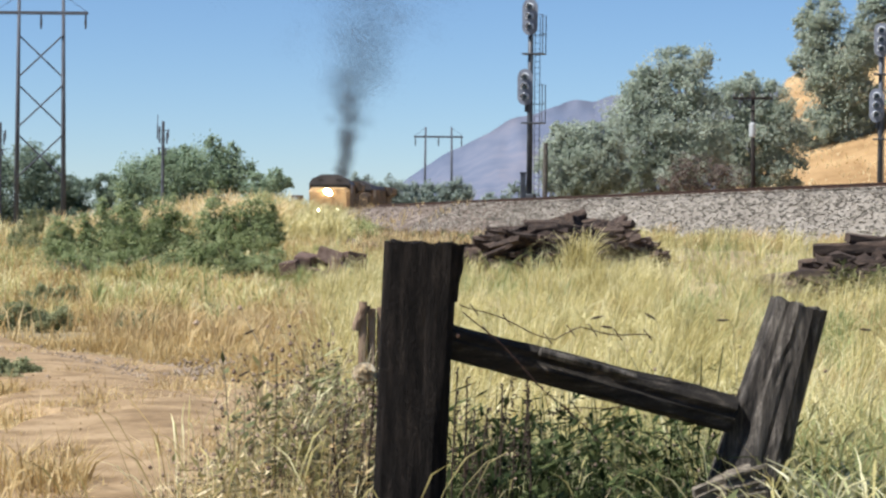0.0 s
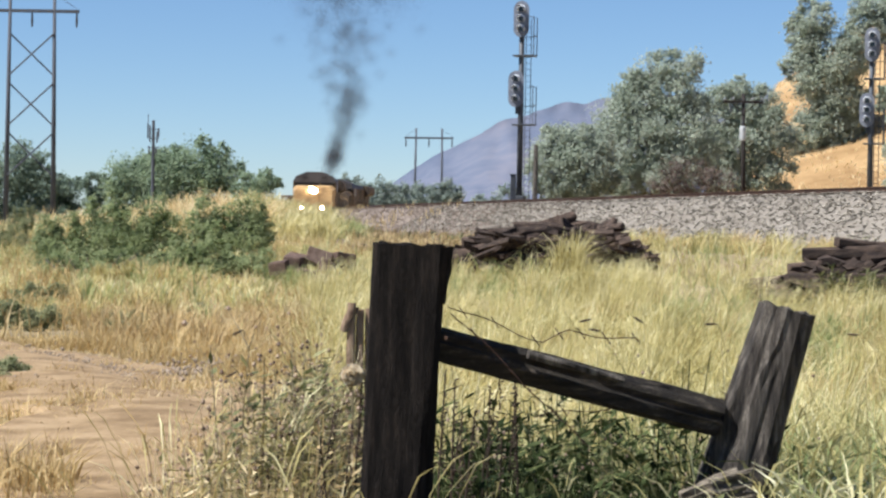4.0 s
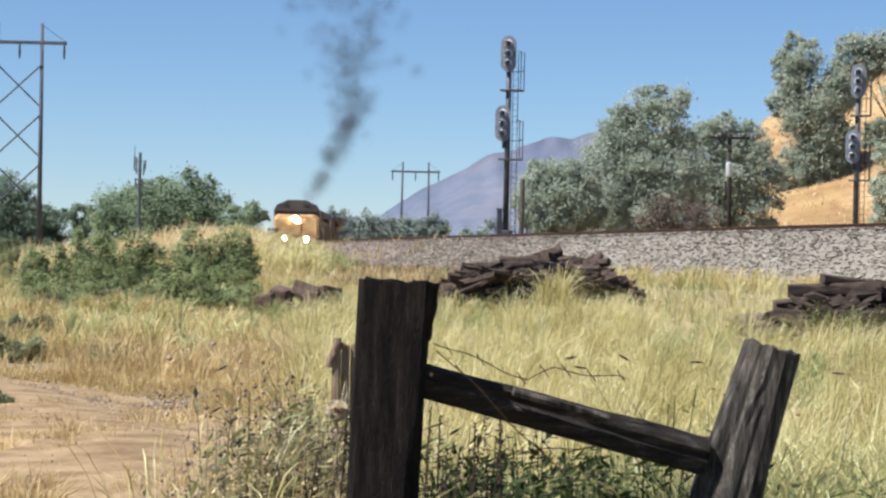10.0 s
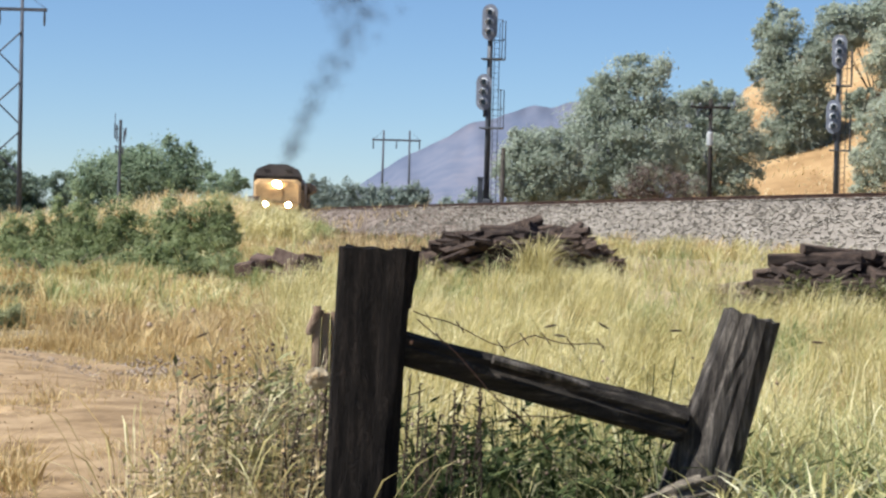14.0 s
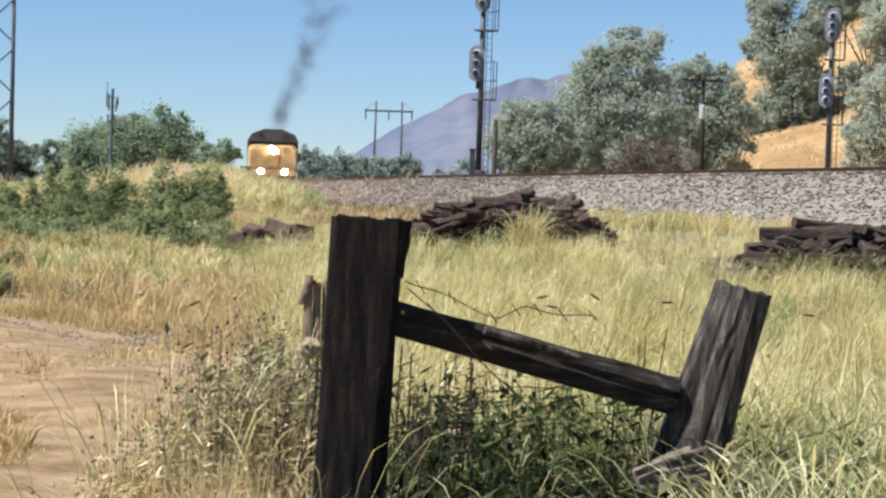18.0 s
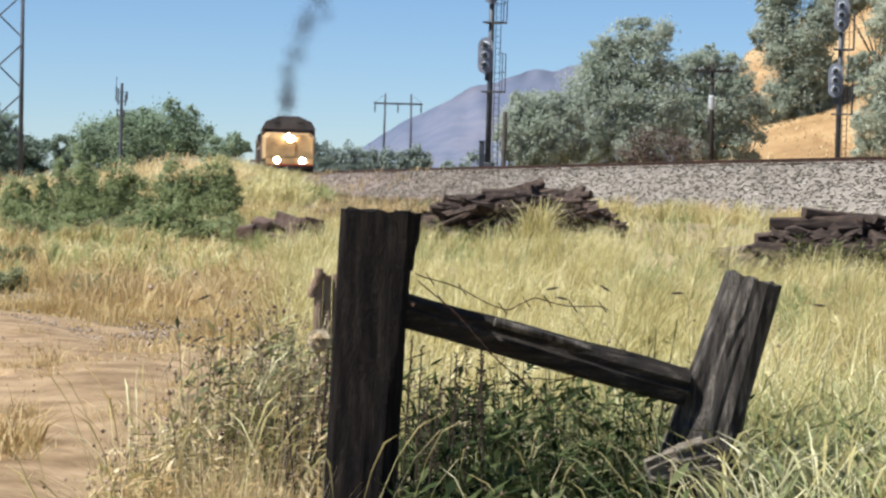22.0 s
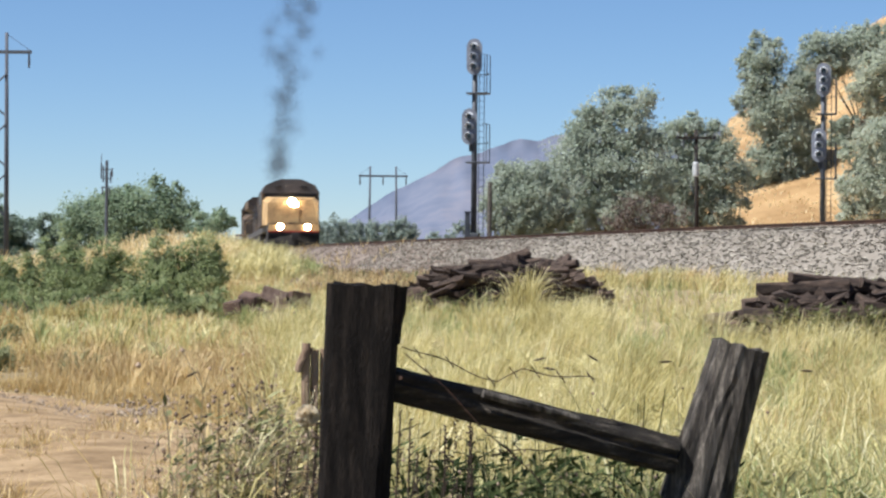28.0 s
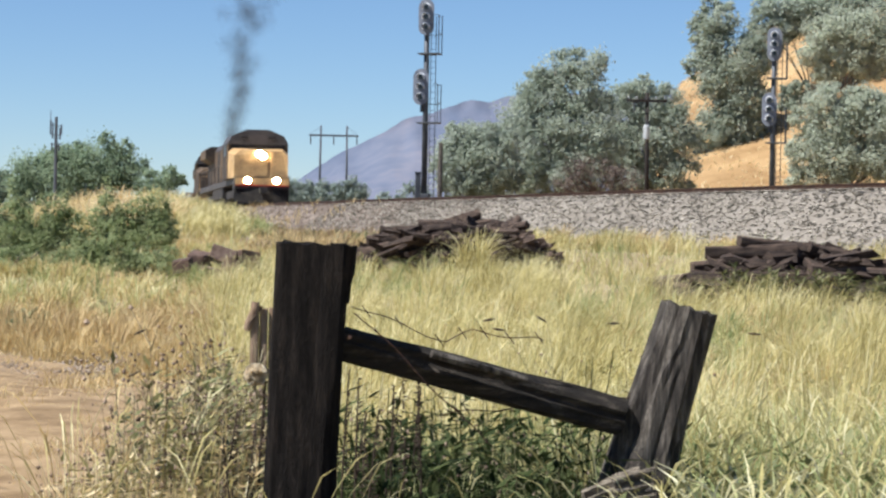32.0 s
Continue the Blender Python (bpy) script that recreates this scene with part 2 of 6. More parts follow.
M_SEED = material("brown seed heads", [(0.10, 0.068, 0.05), (0.20, 0.142, 0.105), (0.36, 0.27, 0.195)], spec=0.05, rough=0.95, scale=3, fine=12, bump=0, island=0.6)
M_HILL = material("golden dry hillside", [(0.22, 0.13, 0.052), (0.32, 0.20, 0.088), (0.42, 0.285, 0.14)], scale=0.16, fine=1.1, bump=0.8)
M_YELLOW = material("yellow locomotive paint", [(0.30, 0.19, 0.09), (0.46, 0.29, 0.125), (0.56, 0.37, 0.165)], rough=0.5, scale=1.1, fine=7, bump=0.05, spec=0.4)
# dark brown mixes soot with the shade on the train's sides
M_HOOD = material("yellow hood paint, soot and shade in the colour", [(0.032, 0.025, 0.02), (0.068, 0.047, 0.032), (0.15, 0.098, 0.05)], rough=0.65, scale=0.7, fine=6, bump=0.05)
M_GREY = material("grey locomotive paint", [(0.045, 0.04, 0.038), (0.085, 0.075, 0.07)], rough=0.55, scale=0.8, fine=7, bump=0.05)
M_UNDER = material("grimy running gear", [(0.022, 0.02, 0.019), (0.055, 0.048, 0.043)], rough=0.8, scale=2, fine=12, bump=0.3)
M_RED = material("red stripe paint", [(0.35, 0.03, 0.02), (0.42, 0.05, 0.03)], rough=0.45, scale=1, fine=8, bump=0.05)
M_GLASS = material("dusty tinted cab glass", [(0.018, 0.015, 0.013), (0.035, 0.028, 0.024)], rough=0.3, scale=1, fine=8, bump=0.0, spec=0.3)
M_HEADLIGHT = glow("headlight lens", (1.0, 0.78, 0.48), 120.0)
M_SOOT = material("diesel smoke", [(0.06, 0.06, 0.066), (0.085, 0.085, 0.092)], rough=1.0, scale=1, fine=5, bump=0, spec=0.0)
thin = M_SOOT.node_tree
veil, blend = thin.nodes.new("ShaderNodeBsdfTransparent"), thin.nodes.new("ShaderNodeMixShader")
blend.inputs[0].default_value = 0.28
thin.links.new(veil.outputs[0], blend.inputs[1])
thin.links.new(thin.nodes["Principled BSDF"].outputs[0], blend.inputs[2])
thin.links.new(blend.outputs[0], thin.nodes["Material Output"].inputs[0])


# ---- mesh helpers ----
def part(name, bm, mat, parent=None, label="", smooth=False):
    me = bpy.data.meshes.new(name)
    bm.to_mesh(me)
    bm.free()
    me.materials.append(mat)
    if smooth:
        me.polygons.foreach_set("use_smooth", [True] * len(me.polygons))
    ob = new(name, me)
    ob.parent = parent
    return tagged(ob, label)


def shared(name, ob, m, parent):
    """One more object on the mesh of ob."""
    o = new(name, ob.data)
    o.parent = parent
    o.matrix_basis = m
    return o


def raw(name, verts, faces, mat, parent=None, label="", smooth=False):
    me = bpy.data.meshes.new(name)
    me.from_pydata(verts, [], faces)
    me.materials.append(mat)
    if smooth:
        me.polygons.foreach_set("use_smooth", [True] * len(me.polygons))
    ob = new(name, me)
    ob.parent = parent
    return tagged(ob, label)


def empty(name, m, label, category, group="", kind=""):
    ob = new(name)
    ob.matrix_basis = m
    return tagged(ob, label, category, group, kind)


def box(bm, x0, x1, y0, y1, z0, z1, bevel=0.0):
    vs = [bm.verts.new(p) for p in ((x0, y0, z0), (x1, y0, z0), (x1, y1, z0), (x0, y1, z0), (x0, y0, z1), (x1, y0, z1), (x1, y1, z1), (x0, y1, z1))]
    fs = [bm.faces.new([vs[i] for i in f]) for f in ((3, 2, 1, 0), (4, 5, 6, 7), (0, 1, 5, 4), (1, 2, 6, 5), (2, 3, 7, 6), (3, 0, 4, 7))]
    if bevel:
        es = list({e for f in fs for e in f.edges})
        bmesh.ops.bevel(bm, geom=es, offset=bevel, segments=2, affect="EDGES", profile=0.5)
    return bm


def boxes(*rows, bevel=0.0):
    bm = bmesh.new()
    for r in rows:
        box(bm, *r, bevel=bevel)
    return bm


def tube(bm, points, radii, sides=8, cap=True):
    """A round, tapered bar along points."""
    rings = []
    pts = [Vector(p) for p in points]
    for i, p in enumerate(pts):
        d = (pts[min(i + 1, len(pts) - 1)] - pts[max(i - 1, 0)]).normalized()
        a = d.orthogonal().normalized() if abs(d.z) > 0.99 else d.cross(Vector((0, 0, 1))).normalized()
        b = d.cross(a)
        r = radii[i] if hasattr(radii, "__len__") else radii
        rings.append([bm.verts.new(p + r * (math.cos(2 * math.pi * k / sides) * a + math.sin(2 * math.pi * k / sides) * b)) for k in range(sides)])
    for r0, r1 in zip(rings, rings[1:]):
        for k in range(sides):
            bm.faces.new((r0[k], r0[(k + 1) % sides], r1[(k + 1) % sides], r1[k]))
    if cap:
        bm.faces.new(rings[0][::-1])
        bm.faces.new(rings[-1])
    return bm


def bar(points, radii, sides=8):
    return tube(bmesh.new(), points, radii, sides)


def prism(bm, outline, y0, y1):
    """An outline in x, z drawn out along y."""
    a = [bm.verts.new((x, y0, z)) for x, z in outline]
    b = [bm.verts.new((x, y1, z)) for x, z in outline]
    n = len(a)
    for i in range(n):
        bm.faces.new((a[i], a[(i + 1) % n], b[(i + 1) % n], b[i]))
    bm.faces.new(a[::-1])
    bm.faces.new(b)
    return bm


rng = np.random.default_rng(7)


def smoothstep(a, b, v):
    u = np.clip((np.asarray(v, float) - a) / (b - a), 0, 1)
    return u * u * (3 - 2 * u)


# ---- the line of the track ----
TR_X, TR_Y, TR_TH, TR_R, SPEED = -13.42, 196.6, radians(0.2), 315.0, 1.98


def track_xy(s):
    th = TR_TH + s / TR_R
    return TR_X + TR_R * (np.cos(TR_TH) - np.cos(th)), TR_Y - TR_R * (np.sin(th) - np.sin(TR_TH))


def track_z(s):
    return np.interp(s, [-180, -54, 0, 25.7, 37.6, 45.5, 55.4, 63.4, 75, 88, 108, 121.5, 134, 234], [0.8, 1.0, 1.2, 1.44, 1.71, 1.95, 2.24, 2.44, 2.53, 2.575, 2.69, 2.82, 2.94, 3.2])


def track_pose(s):
    """The pose of a vehicle's front at s: y ahead along the rails."""
    th = TR_TH + s / TR_R
    x, y = track_xy(s)
    rise = float(track_z(s + 3) - track_z(s - 9)) / 12
    return pose(float(x), float(y), float(track_z(s)), math.degrees(math.atan(rise)), 0, 180 + math.degrees(th))


SS = np.linspace(-160, 250, 411)
TX, TY = track_xy(SS)
TZ = track_z(SS)


def to_track(x, y):
    """Distance from the centre line (positive on the camera's side) and s, for arrays."""
    x, y = np.asarray(x, float), np.asarray(y, float)
    cx, cy = TR_X + TR_R * math.cos(TR_TH), TR_Y + TR_R * math.sin(TR_TH)
    r = np.hypot(x - cx, y - cy)
    ang = np.arctan2(cy - y, cx - x)
    return r - TR_R, (ang - TR_TH) * TR_R


# ---- the lie of the land ----
def land(x, y):
    """Height of the ground under the grass, without the ballast."""
    x, y = np.asarray(x, float), np.asarray(y, float)
    z = 0.95 * smoothstep(26, 74, y) * (1 - 0.35 * smoothstep(-6, -16, x) * smoothstep(60, 30, y))
    # grassy knoll in front of the far track
    z += 0.9 * np.exp(-((x + 8.9) / 3.9) ** 2 - ((y - 84) / 13) ** 2)
    z -= 0.55 * smoothstep(-12, -18, x) * smoothstep(40, 80, y)
    # low swells, wheel ruts
    z += 0.05 * np.sin(x * 0.9 + 1.3) * np.sin(y * 0.35) + 0.03 * np.sin(x * 2.3 + y * 0.8)
    # dry hill on the far side of the track
    side, s = to_track(x, y)
    way = x / np.maximum(y, 1.0)
    z += np.interp(way, [0.10, 0.12, 0.134, 0.16, 0.20, 0.30], [0.0, 9.0, 15.5, 19.5, 26.0, 38.0]) * smoothstep(148, 235, y)
    z += 1.8 * smoothstep(-2, -8, side) * smoothstep(54, 99, s)
    return z


def bank(x, y):
    """Ground with the ballast bank."""
    z = land(x, y)
    side, s = to_track(x, y)
    top = np.interp(s, SS, TZ) - 0.20
    crest = top - np.clip(np.abs(side) - 2.0, 0, None) * 0.62
    return np.maximum(z, crest) if z.shape else float(max(z, crest))


# ---- ground ----
def grid_lines(near0, near1, step, far0, far1):
    out = list(np.arange(near0, near1 + 1e-6, step))
    d, v = step, near0
    while v > far0:
        d *= 1.35
        v -= d
        out.insert(0, max(v, far0))
    d, v = step, near1
    while v < far1:
        d *= 1.35
        v += d
        out.append(min(v, far1))
    return np.array(out)


gx, gy = grid_lines(-32, 46, 0.75, -4500, 4500), grid_lines(2, 230, 0.9, -900, 4700)
GX, GY = np.meshgrid(gx, gy)
GZ = bank(GX, GY)
far_off = smoothstep(260, 700, np.hypot(GX, GY - 60))
GZ = GZ * (1 - far_off) + 0.9 * far_off
GZ -= 0.03 * (np.hypot(GX, GY) < 140)
nx, ny = len(gx), len(gy)
gf = [(j * nx + i, j * nx + i + 1, (j + 1) * nx + i + 1, (j + 1) * nx + i) for j in range(ny - 1) for i in range(nx - 1)]
ground = raw("ground", np.stack([GX.ravel(), GY.ravel(), GZ.ravel()], 1).tolist(), gf, M_SOIL, smooth=True)
ground.data.materials.append(M_HILL)
ground.data.materials.append(M_BALLAST_BED)
ground.data.materials.append(M_BED_OLD)
fc = np.array([np.mean(np.stack([GX.ravel()[list(f)], GY.ravel()[list(f)]]), axis=1) for f in gf])
fside, fs = to_track(fc[:, 0], fc[:, 1])
mi = np.zeros(len(gf), int)
mi[(fc[:, 0] > 8) & (fc[:, 1] > 118)] = 1
mi[(np.abs(fside) < 6) & (bank(fc[:, 0], fc[:, 1]) > land(fc[:, 0], fc[:, 1]) + 0.05) & (fs > 102)] = 2
mi[(np.abs(fside) < 6) & (bank(fc[:, 0], fc[:, 1]) > land(fc[:, 0], fc[:, 1]) + 0.05) & (fs > 54) & (fs <= 102)] = 3
fway = fc[:, 0] / np.maximum(fc[:, 1], 1)
mi[(fside > 1.5) & (fside < 21) & (fs > 60) & (fs < 138) & (fway > -0.060 + 0.006 * np.sin(fc[:, 1])) & (fway < 0.012)] = 3
ground.data.polygons.foreach_set("material_index", mi.astype(np.int32))
tagged(ground, "dry grassland with a golden hill behind the track", "ground", kind="structure")

# a dirt track that bends off to the left
ROAD = [(-1.3, 2.0, 1.2), (-1.9, 8.0, 1.0), (-2.05, 13.0, 0.95), (-2.5, 18.0, 1.1), (-4.3, 22.6, 1.35), (-7.6, 25.6, 1.6), (-13.0, 28.5, 2.2), (-24.0, 29.5, 2.4)]


def road_at(u):
    k = np.arange(len(ROAD))
    return [np.interp(u, k, [r[i] for r in ROAD]) for i in range(3)]


uu = np.linspace(0, len(ROAD) - 1, 160)
rx, ry, rw = road_at(uu)
ker = np.ones(17) / 17
pad = lambda a: np.convolve(np.pad(a, 8, mode="edge"), ker, mode="valid")
rx, ry, rw = pad(rx), pad(ry), pad(rw)
tx_, ty_ = np.gradient(rx), np.gradient(ry)
tl = np.hypot(tx_, ty_)
nxr, nyr = ty_ / tl, -tx_ / tl
lanes = np.linspace(-1, 1, 15)
rv = []
for i in range(len(uu)):
    for q in lanes:
        wob = 1 + 0.22 * math.sin(uu[i] * 9 + (3 if q > 0 else 0)) + 0.1 * math.sin(uu[i] * 23)
        x, y = rx[i] + nxr[i] * q * rw[i] * wob, ry[i] + nyr[i] * q * rw[i] * wob
        rut = -0.02 * math.exp(-((abs(q) - 0.5) / 0.18) ** 2) + 0.005 * math.sin(x * 7) * math.sin(y * 5)
        rv.append((x, y, float(bank(x, y)) + (0.03 if abs(q) < 0.99 else -0.05) + rut + 0.03))
nl = len(lanes)
road = raw("road", rv, [(i * nl + k, i * nl + k + 1, (i + 1) * nl + k + 1, (i + 1) * nl + k) for i in range(len(uu) - 1) for k in range(nl - 1)], M_DIRT, smooth=True)
tagged(road, "sandy dirt track with shallow wheel ruts", "dirt road", kind="structure")


def off_road(x, y):
    """Distance from the dirt track's edge, in half widths (below 1: on it)."""
    best = np.full(x.shape, 99.0)
    for i in range(0, len(uu), 3):
        best = np.minimum(best, np.hypot(x - rx[i], y - ry[i]) / rw[i])
    return best


# ---- track ----
railway = empty("railway_track", Matrix(), "two rusty rails on timber ties over a grey ballast bank", "railway track", kind="structure")
RAIL = [(-0.07, -0.17), (0.07, -0.17), (0.07, -0.15), (0.012, -0.13), (0.012, -0.045), (0.036, -0.035), (0.036, 0.0), (-0.036, 0.0), (-0.036, -0.035), (-0.012, -0.045), (-0.012, -0.13), (-0.07, -0.15)]
for sidex in (-0.755, 0.755):
    bm = bmesh.new()
    rings = []
    for s in np.arange(-90, 235, 2.5):
        m = track_pose(float(s))
        rings.append([bm.verts.new(m @ Vector((sidex + a, 0, b))) for a, b in RAIL])
    for r0, r1 in zip(rings, rings[1:]):
        for k in range(len(RAIL)):
            bm.faces.new((r0[k], r1[k], r1[(k + 1) % len(RAIL)], r0[(k + 1) % len(RAIL)]))
    part("rail", bm, M_RUST, railway)
t0 = part("tie", boxes((-1.3, 1.3, -0.11, 0.11, -0.36, -0.172), bevel=0.012), M_TIE, railway)
t0.matrix_basis = track_pose(50.05)
for s in np.arange(54, 172, 0.55):
    shared("tie", t0, track_pose(float(s)) @ pose(rng.normal(0, 0.02), 0, rng.normal(0, 0.006), 0, 0, rng.normal(0, 0.6)), railway)


def scatter_stones(name, n, s0, s1, d0, d1, size0, size1, mat, label):
    """Loose ballast as sharp-edged six-cornered stones."""
    s, d = rng.uniform(s0, s1, n), rng.uniform(d0, d1, n)
    th = TR_TH + s / TR_R
    cx, cy = TR_X + TR_R * math.cos(TR_TH), TR_Y + TR_R * math.sin(TR_TH)
    x, y = cx - (TR_R + d) * np.cos(th), cy - (TR_R + d) * np.sin(th)
    z = bank(x, y)
    ok = z > land(x, y) - 0.02
    x, y, z = x[ok], y[ok], z[ok]
    n = len(x)
    sz = rng.uniform(size0, size1, n)
    base = np.array([(1, 0, 0), (-1, 0, 0), (0, 1, 0), (0, -1, 0), (0, 0, 1), (0, 0, -1)], float)
    v = base[None] * rng.uniform(0.55, 1.15, (n, 6, 1)) + rng.normal(0, 0.16, (n, 6, 3))
    a = rng.uniform(0, 6.28, n)
    c, q = np.cos(a), np.sin(a)
    vx, vy = v[..., 0] * c[:, None] - v[..., 1] * q[:, None], v[..., 0] * q[:, None] + v[..., 1] * c[:, None]
    tiltm = rng.uniform(-0.7, 0.7, (n, 1))
    vz = v[..., 2] * 0.34 + vx * tiltm * 0.3
    P = np.stack([vx * sz[:, None] + x[:, None], vy * sz[:, None] + y[:, None], vz * sz[:, None] + z[:, None]], -1).reshape(-1, 3)
    tri = np.array([(0, 2, 4), (2, 1, 4), (1, 3, 4), (3, 0, 4), (2, 0, 5), (1, 2, 5), (3, 1, 5), (0, 3, 5)])
    F = (tri[None] + 6 * np.arange(n)[:, None, None]).reshape(-1, 3)
    return tagged(raw(name, P.tolist(), F.tolist(), mat), label, "ballast", kind="stuff")


scatter_stones("ballast", 17000, 92, 146, 0.9, 6.2, 0.045, 0.10, M_STONE, "loose grey crushed-stone ballast on the track bank")
scatter_stones("ballast", 12000, 58, 112, 0.9, 6.2, 0.035, 0.08, M_STONE_DARK, "brownish weathered ballast on the track bank")
scatter_stones("ballast", 7500, 76, 124, 5.0, 13.5, 0.03, 0.075, M_STONE_DARK, "scattered brown stones below the old bank")


# ---- grass ----
def blades(name, x, y, h, w, lean, mat, label, category="grass", z=None, kind="stuff"):
    """Bent, tapered blades at x, y: heights h, widths w, lean as a share of the height."""
    n = len(x)
    z = bank(x, y) - 0.03 if z is None else z
    a, b = rng.uniform(0, 6.283, n), rng.uniform(0, 6.283, n)
    wx, wy = np.cos(a) * w / 2, np.sin(a) * w / 2
    lx, ly = np.cos(b) * lean * h, np.sin(b) * lean * h
    p = [np.stack(v, 1) for v in (
        (x - wx, y - wy, z), (x + wx, y + wy, z),
        (x + lx * 0.3 + wx * 0.8, y + ly * 0.3 + wy * 0.8, z + h * 0.55), (x + lx * 0.3 - wx * 0.8, y + ly * 0.3 - wy * 0.8, z + h * 0.55),
        (x + lx, y + ly, z + h * (1 - 0.25 * lean)))]
    P = np.stack(p, 1).reshape(-1, 3)
    k = 5 * np.arange(n)
    F = np.stack([k, k + 1, k + 2, k + 3], 1).tolist() + np.stack([k + 3, k + 2, k + 4], 1).tolist()
    return tagged(raw(name, P.tolist(), F, mat), label, category, kind=kind)


def patch(n, x0, x1, y0, y1, clump=0.75):
    """Points in the wedge that lies ahead, gathered in tufts."""
    y = np.sqrt(rng.uniform(y0 * y0, y1 * y1, n))
    x = y * rng.uniform(x0, x1, n)
    c = np.sin(x * 3.1 + 2 * np.sin(y * 1.7)) * np.sin(y * 2.3 + 1.5 * np.sin(x * 1.3))
    keep = rng.random(n) < np.clip(0.5 + 1.4 * clump * c, 0.04, 1)
    return x[keep], y[keep]


def meadow(x, y):
    """Slow change over the field: above 0 the grass is greener and lower, below it is straw."""
    return np.sin(x * 0.75 + 1.6 * np.sin(y * 0.31)) * np.sin(y * 0.42 + 1.2 * np.sin(x * 0.6 + 1)) + 0.45 * np.sin(x * 2.1 + y * 0.5) * np.sin(y * 1.3 - x)


def by_stack(x, y):
    """The trampled strip in front of the stacked ties."""
    return (x > 5.0) & (x < 10.6) & (y > 35.5 + 0.5 * np.sin(x * 3)) & (y < 41.5)


def field(n, x0, x1, y0, y1, h0, h1, w, mat, label, lean=0.5, road_gap=1.05, where=None):
    x, y = patch(n, x0, x1, y0, y1)
    side, s = to_track(x, y)
    ok = (off_road(x, y) > road_gap) & ~((bank(x, y) > land(x, y) + 0.12) & (s > 56)) & ~(by_stack(x, y) & (rng.random(len(x)) < 0.85))
    if where is not None:
        ok &= where(x, y)
    x, y = x[ok], y[ok]
    m = len(x)
    edge = np.where(off_road(x, y) < 1, 1.0, np.clip(0.5 + 0.9 * (off_road(x, y) - 1), 0.5, 1))
    tuft = edge * np.clip(0.68 + 0.7 * np.sin(x * 2.3 + 2 * np.sin(y * 0.9)) * np.sin(y * 1.5 + np.sin(x * 1.7)) - 0.18 * meadow(x, y), 0.25, 1.25)
    return blades("grass", x, y, rng.uniform(h0, h1, m) * tuft, w * rng.uniform(0.6, 1.4, m), rng.uniform(0.05, lean * 2, m), mat, label)


field(54000, -0.26, 0.28, 30, 84, 0.2, 0.5, 0.018, M_STRAW, "tall straw-yellow grass over the field", where=lambda x, y: (x + 0.02 * y * np.sin(y * 0.5 + x) + rng.normal(0, 0.035, len(x)) * y > -0.06 * y) & (meadow(x, y) < 0.3 + rng.normal(0, 0.25, len(x))) & ~((y > 56) & (x > -0.052 * y) & (x < 0.018 * y) & (rng.random(len(x)) < 0.95)))
field(46000, -0.28, -0.02, 26, 66, 0.2, 0.55, 0.018, M_TAN, "tan dry grass beside the dirt track")
field(26000, -0.26, 0.28, 34, 80, 0.3, 0.75, 0.022, M_GREENGRASS, "green grass among the dry straw", where=lambda x, y: (meadow(x, y) + rng.normal(0, 0.2, len(x)) > 0.1) & ~((y > 56) & (x > -0.05 * y) & (x < 0.018 * y)))
field(44000, -0.27, 0.02, 60, 100, 0.35, 0.85, 0.026, M_STRAW, "tall straw-yellow grass on the knoll", where=lambda x, y: x < (-0.059 + 0.008 * np.sin(y * 0.9)) * y)
field(11000, -0.066, 0.012, 60, 104, 0.12, 0.4, 0.03, M_WEEDLEAF, "low dull green weeds on the brown slope", where=lambda x, y: np.sin(x * 2.1 + y * 0.3) * np.sin(y * 0.45 - x) > 0.1)
field(12000, -0.055, 0.02, 56, 104, 0.12, 0.42, 0.024, M_BROWNGRASS, "dead brown weeds on the slope below the bank", where=lambda x, y: np.sin(x * 1.3 - y * 0.4) * np.sin(y * 0.6 + x) > -0.35)
field(9000, -0.05, 0.03, 54, 80, 0.15, 0.45, 0.02, M_TAN, "thin tan grass at the foot of the brown slope", where=lambda x, y: np.sin(x * 1.9 + y * 0.2) * np.sin(y * 0.5 + x) > -0.25)


hx, hy = rng.uniform(14, 75, 36000), rng.uniform(128, 240, 36000)
hk = (hx / hy > 0.10) & (hx / hy < 0.27) & (rng.random(36000) < 0.5 + 0.5 * np.sin(hx * 1.1 + np.sin(hy * 0.5)) * np.sin(hy * 0.4))
hx, hy = hx[hk], hy[hk]
blades("grass", hx, hy, rng.uniform(0.15, 0.45, len(hx)), rng.uniform(0.05, 0.12, len(hx)), rng.uniform(0.3, 1.2, len(hx)), M_GOLD, "golden dry grass on the hillside")


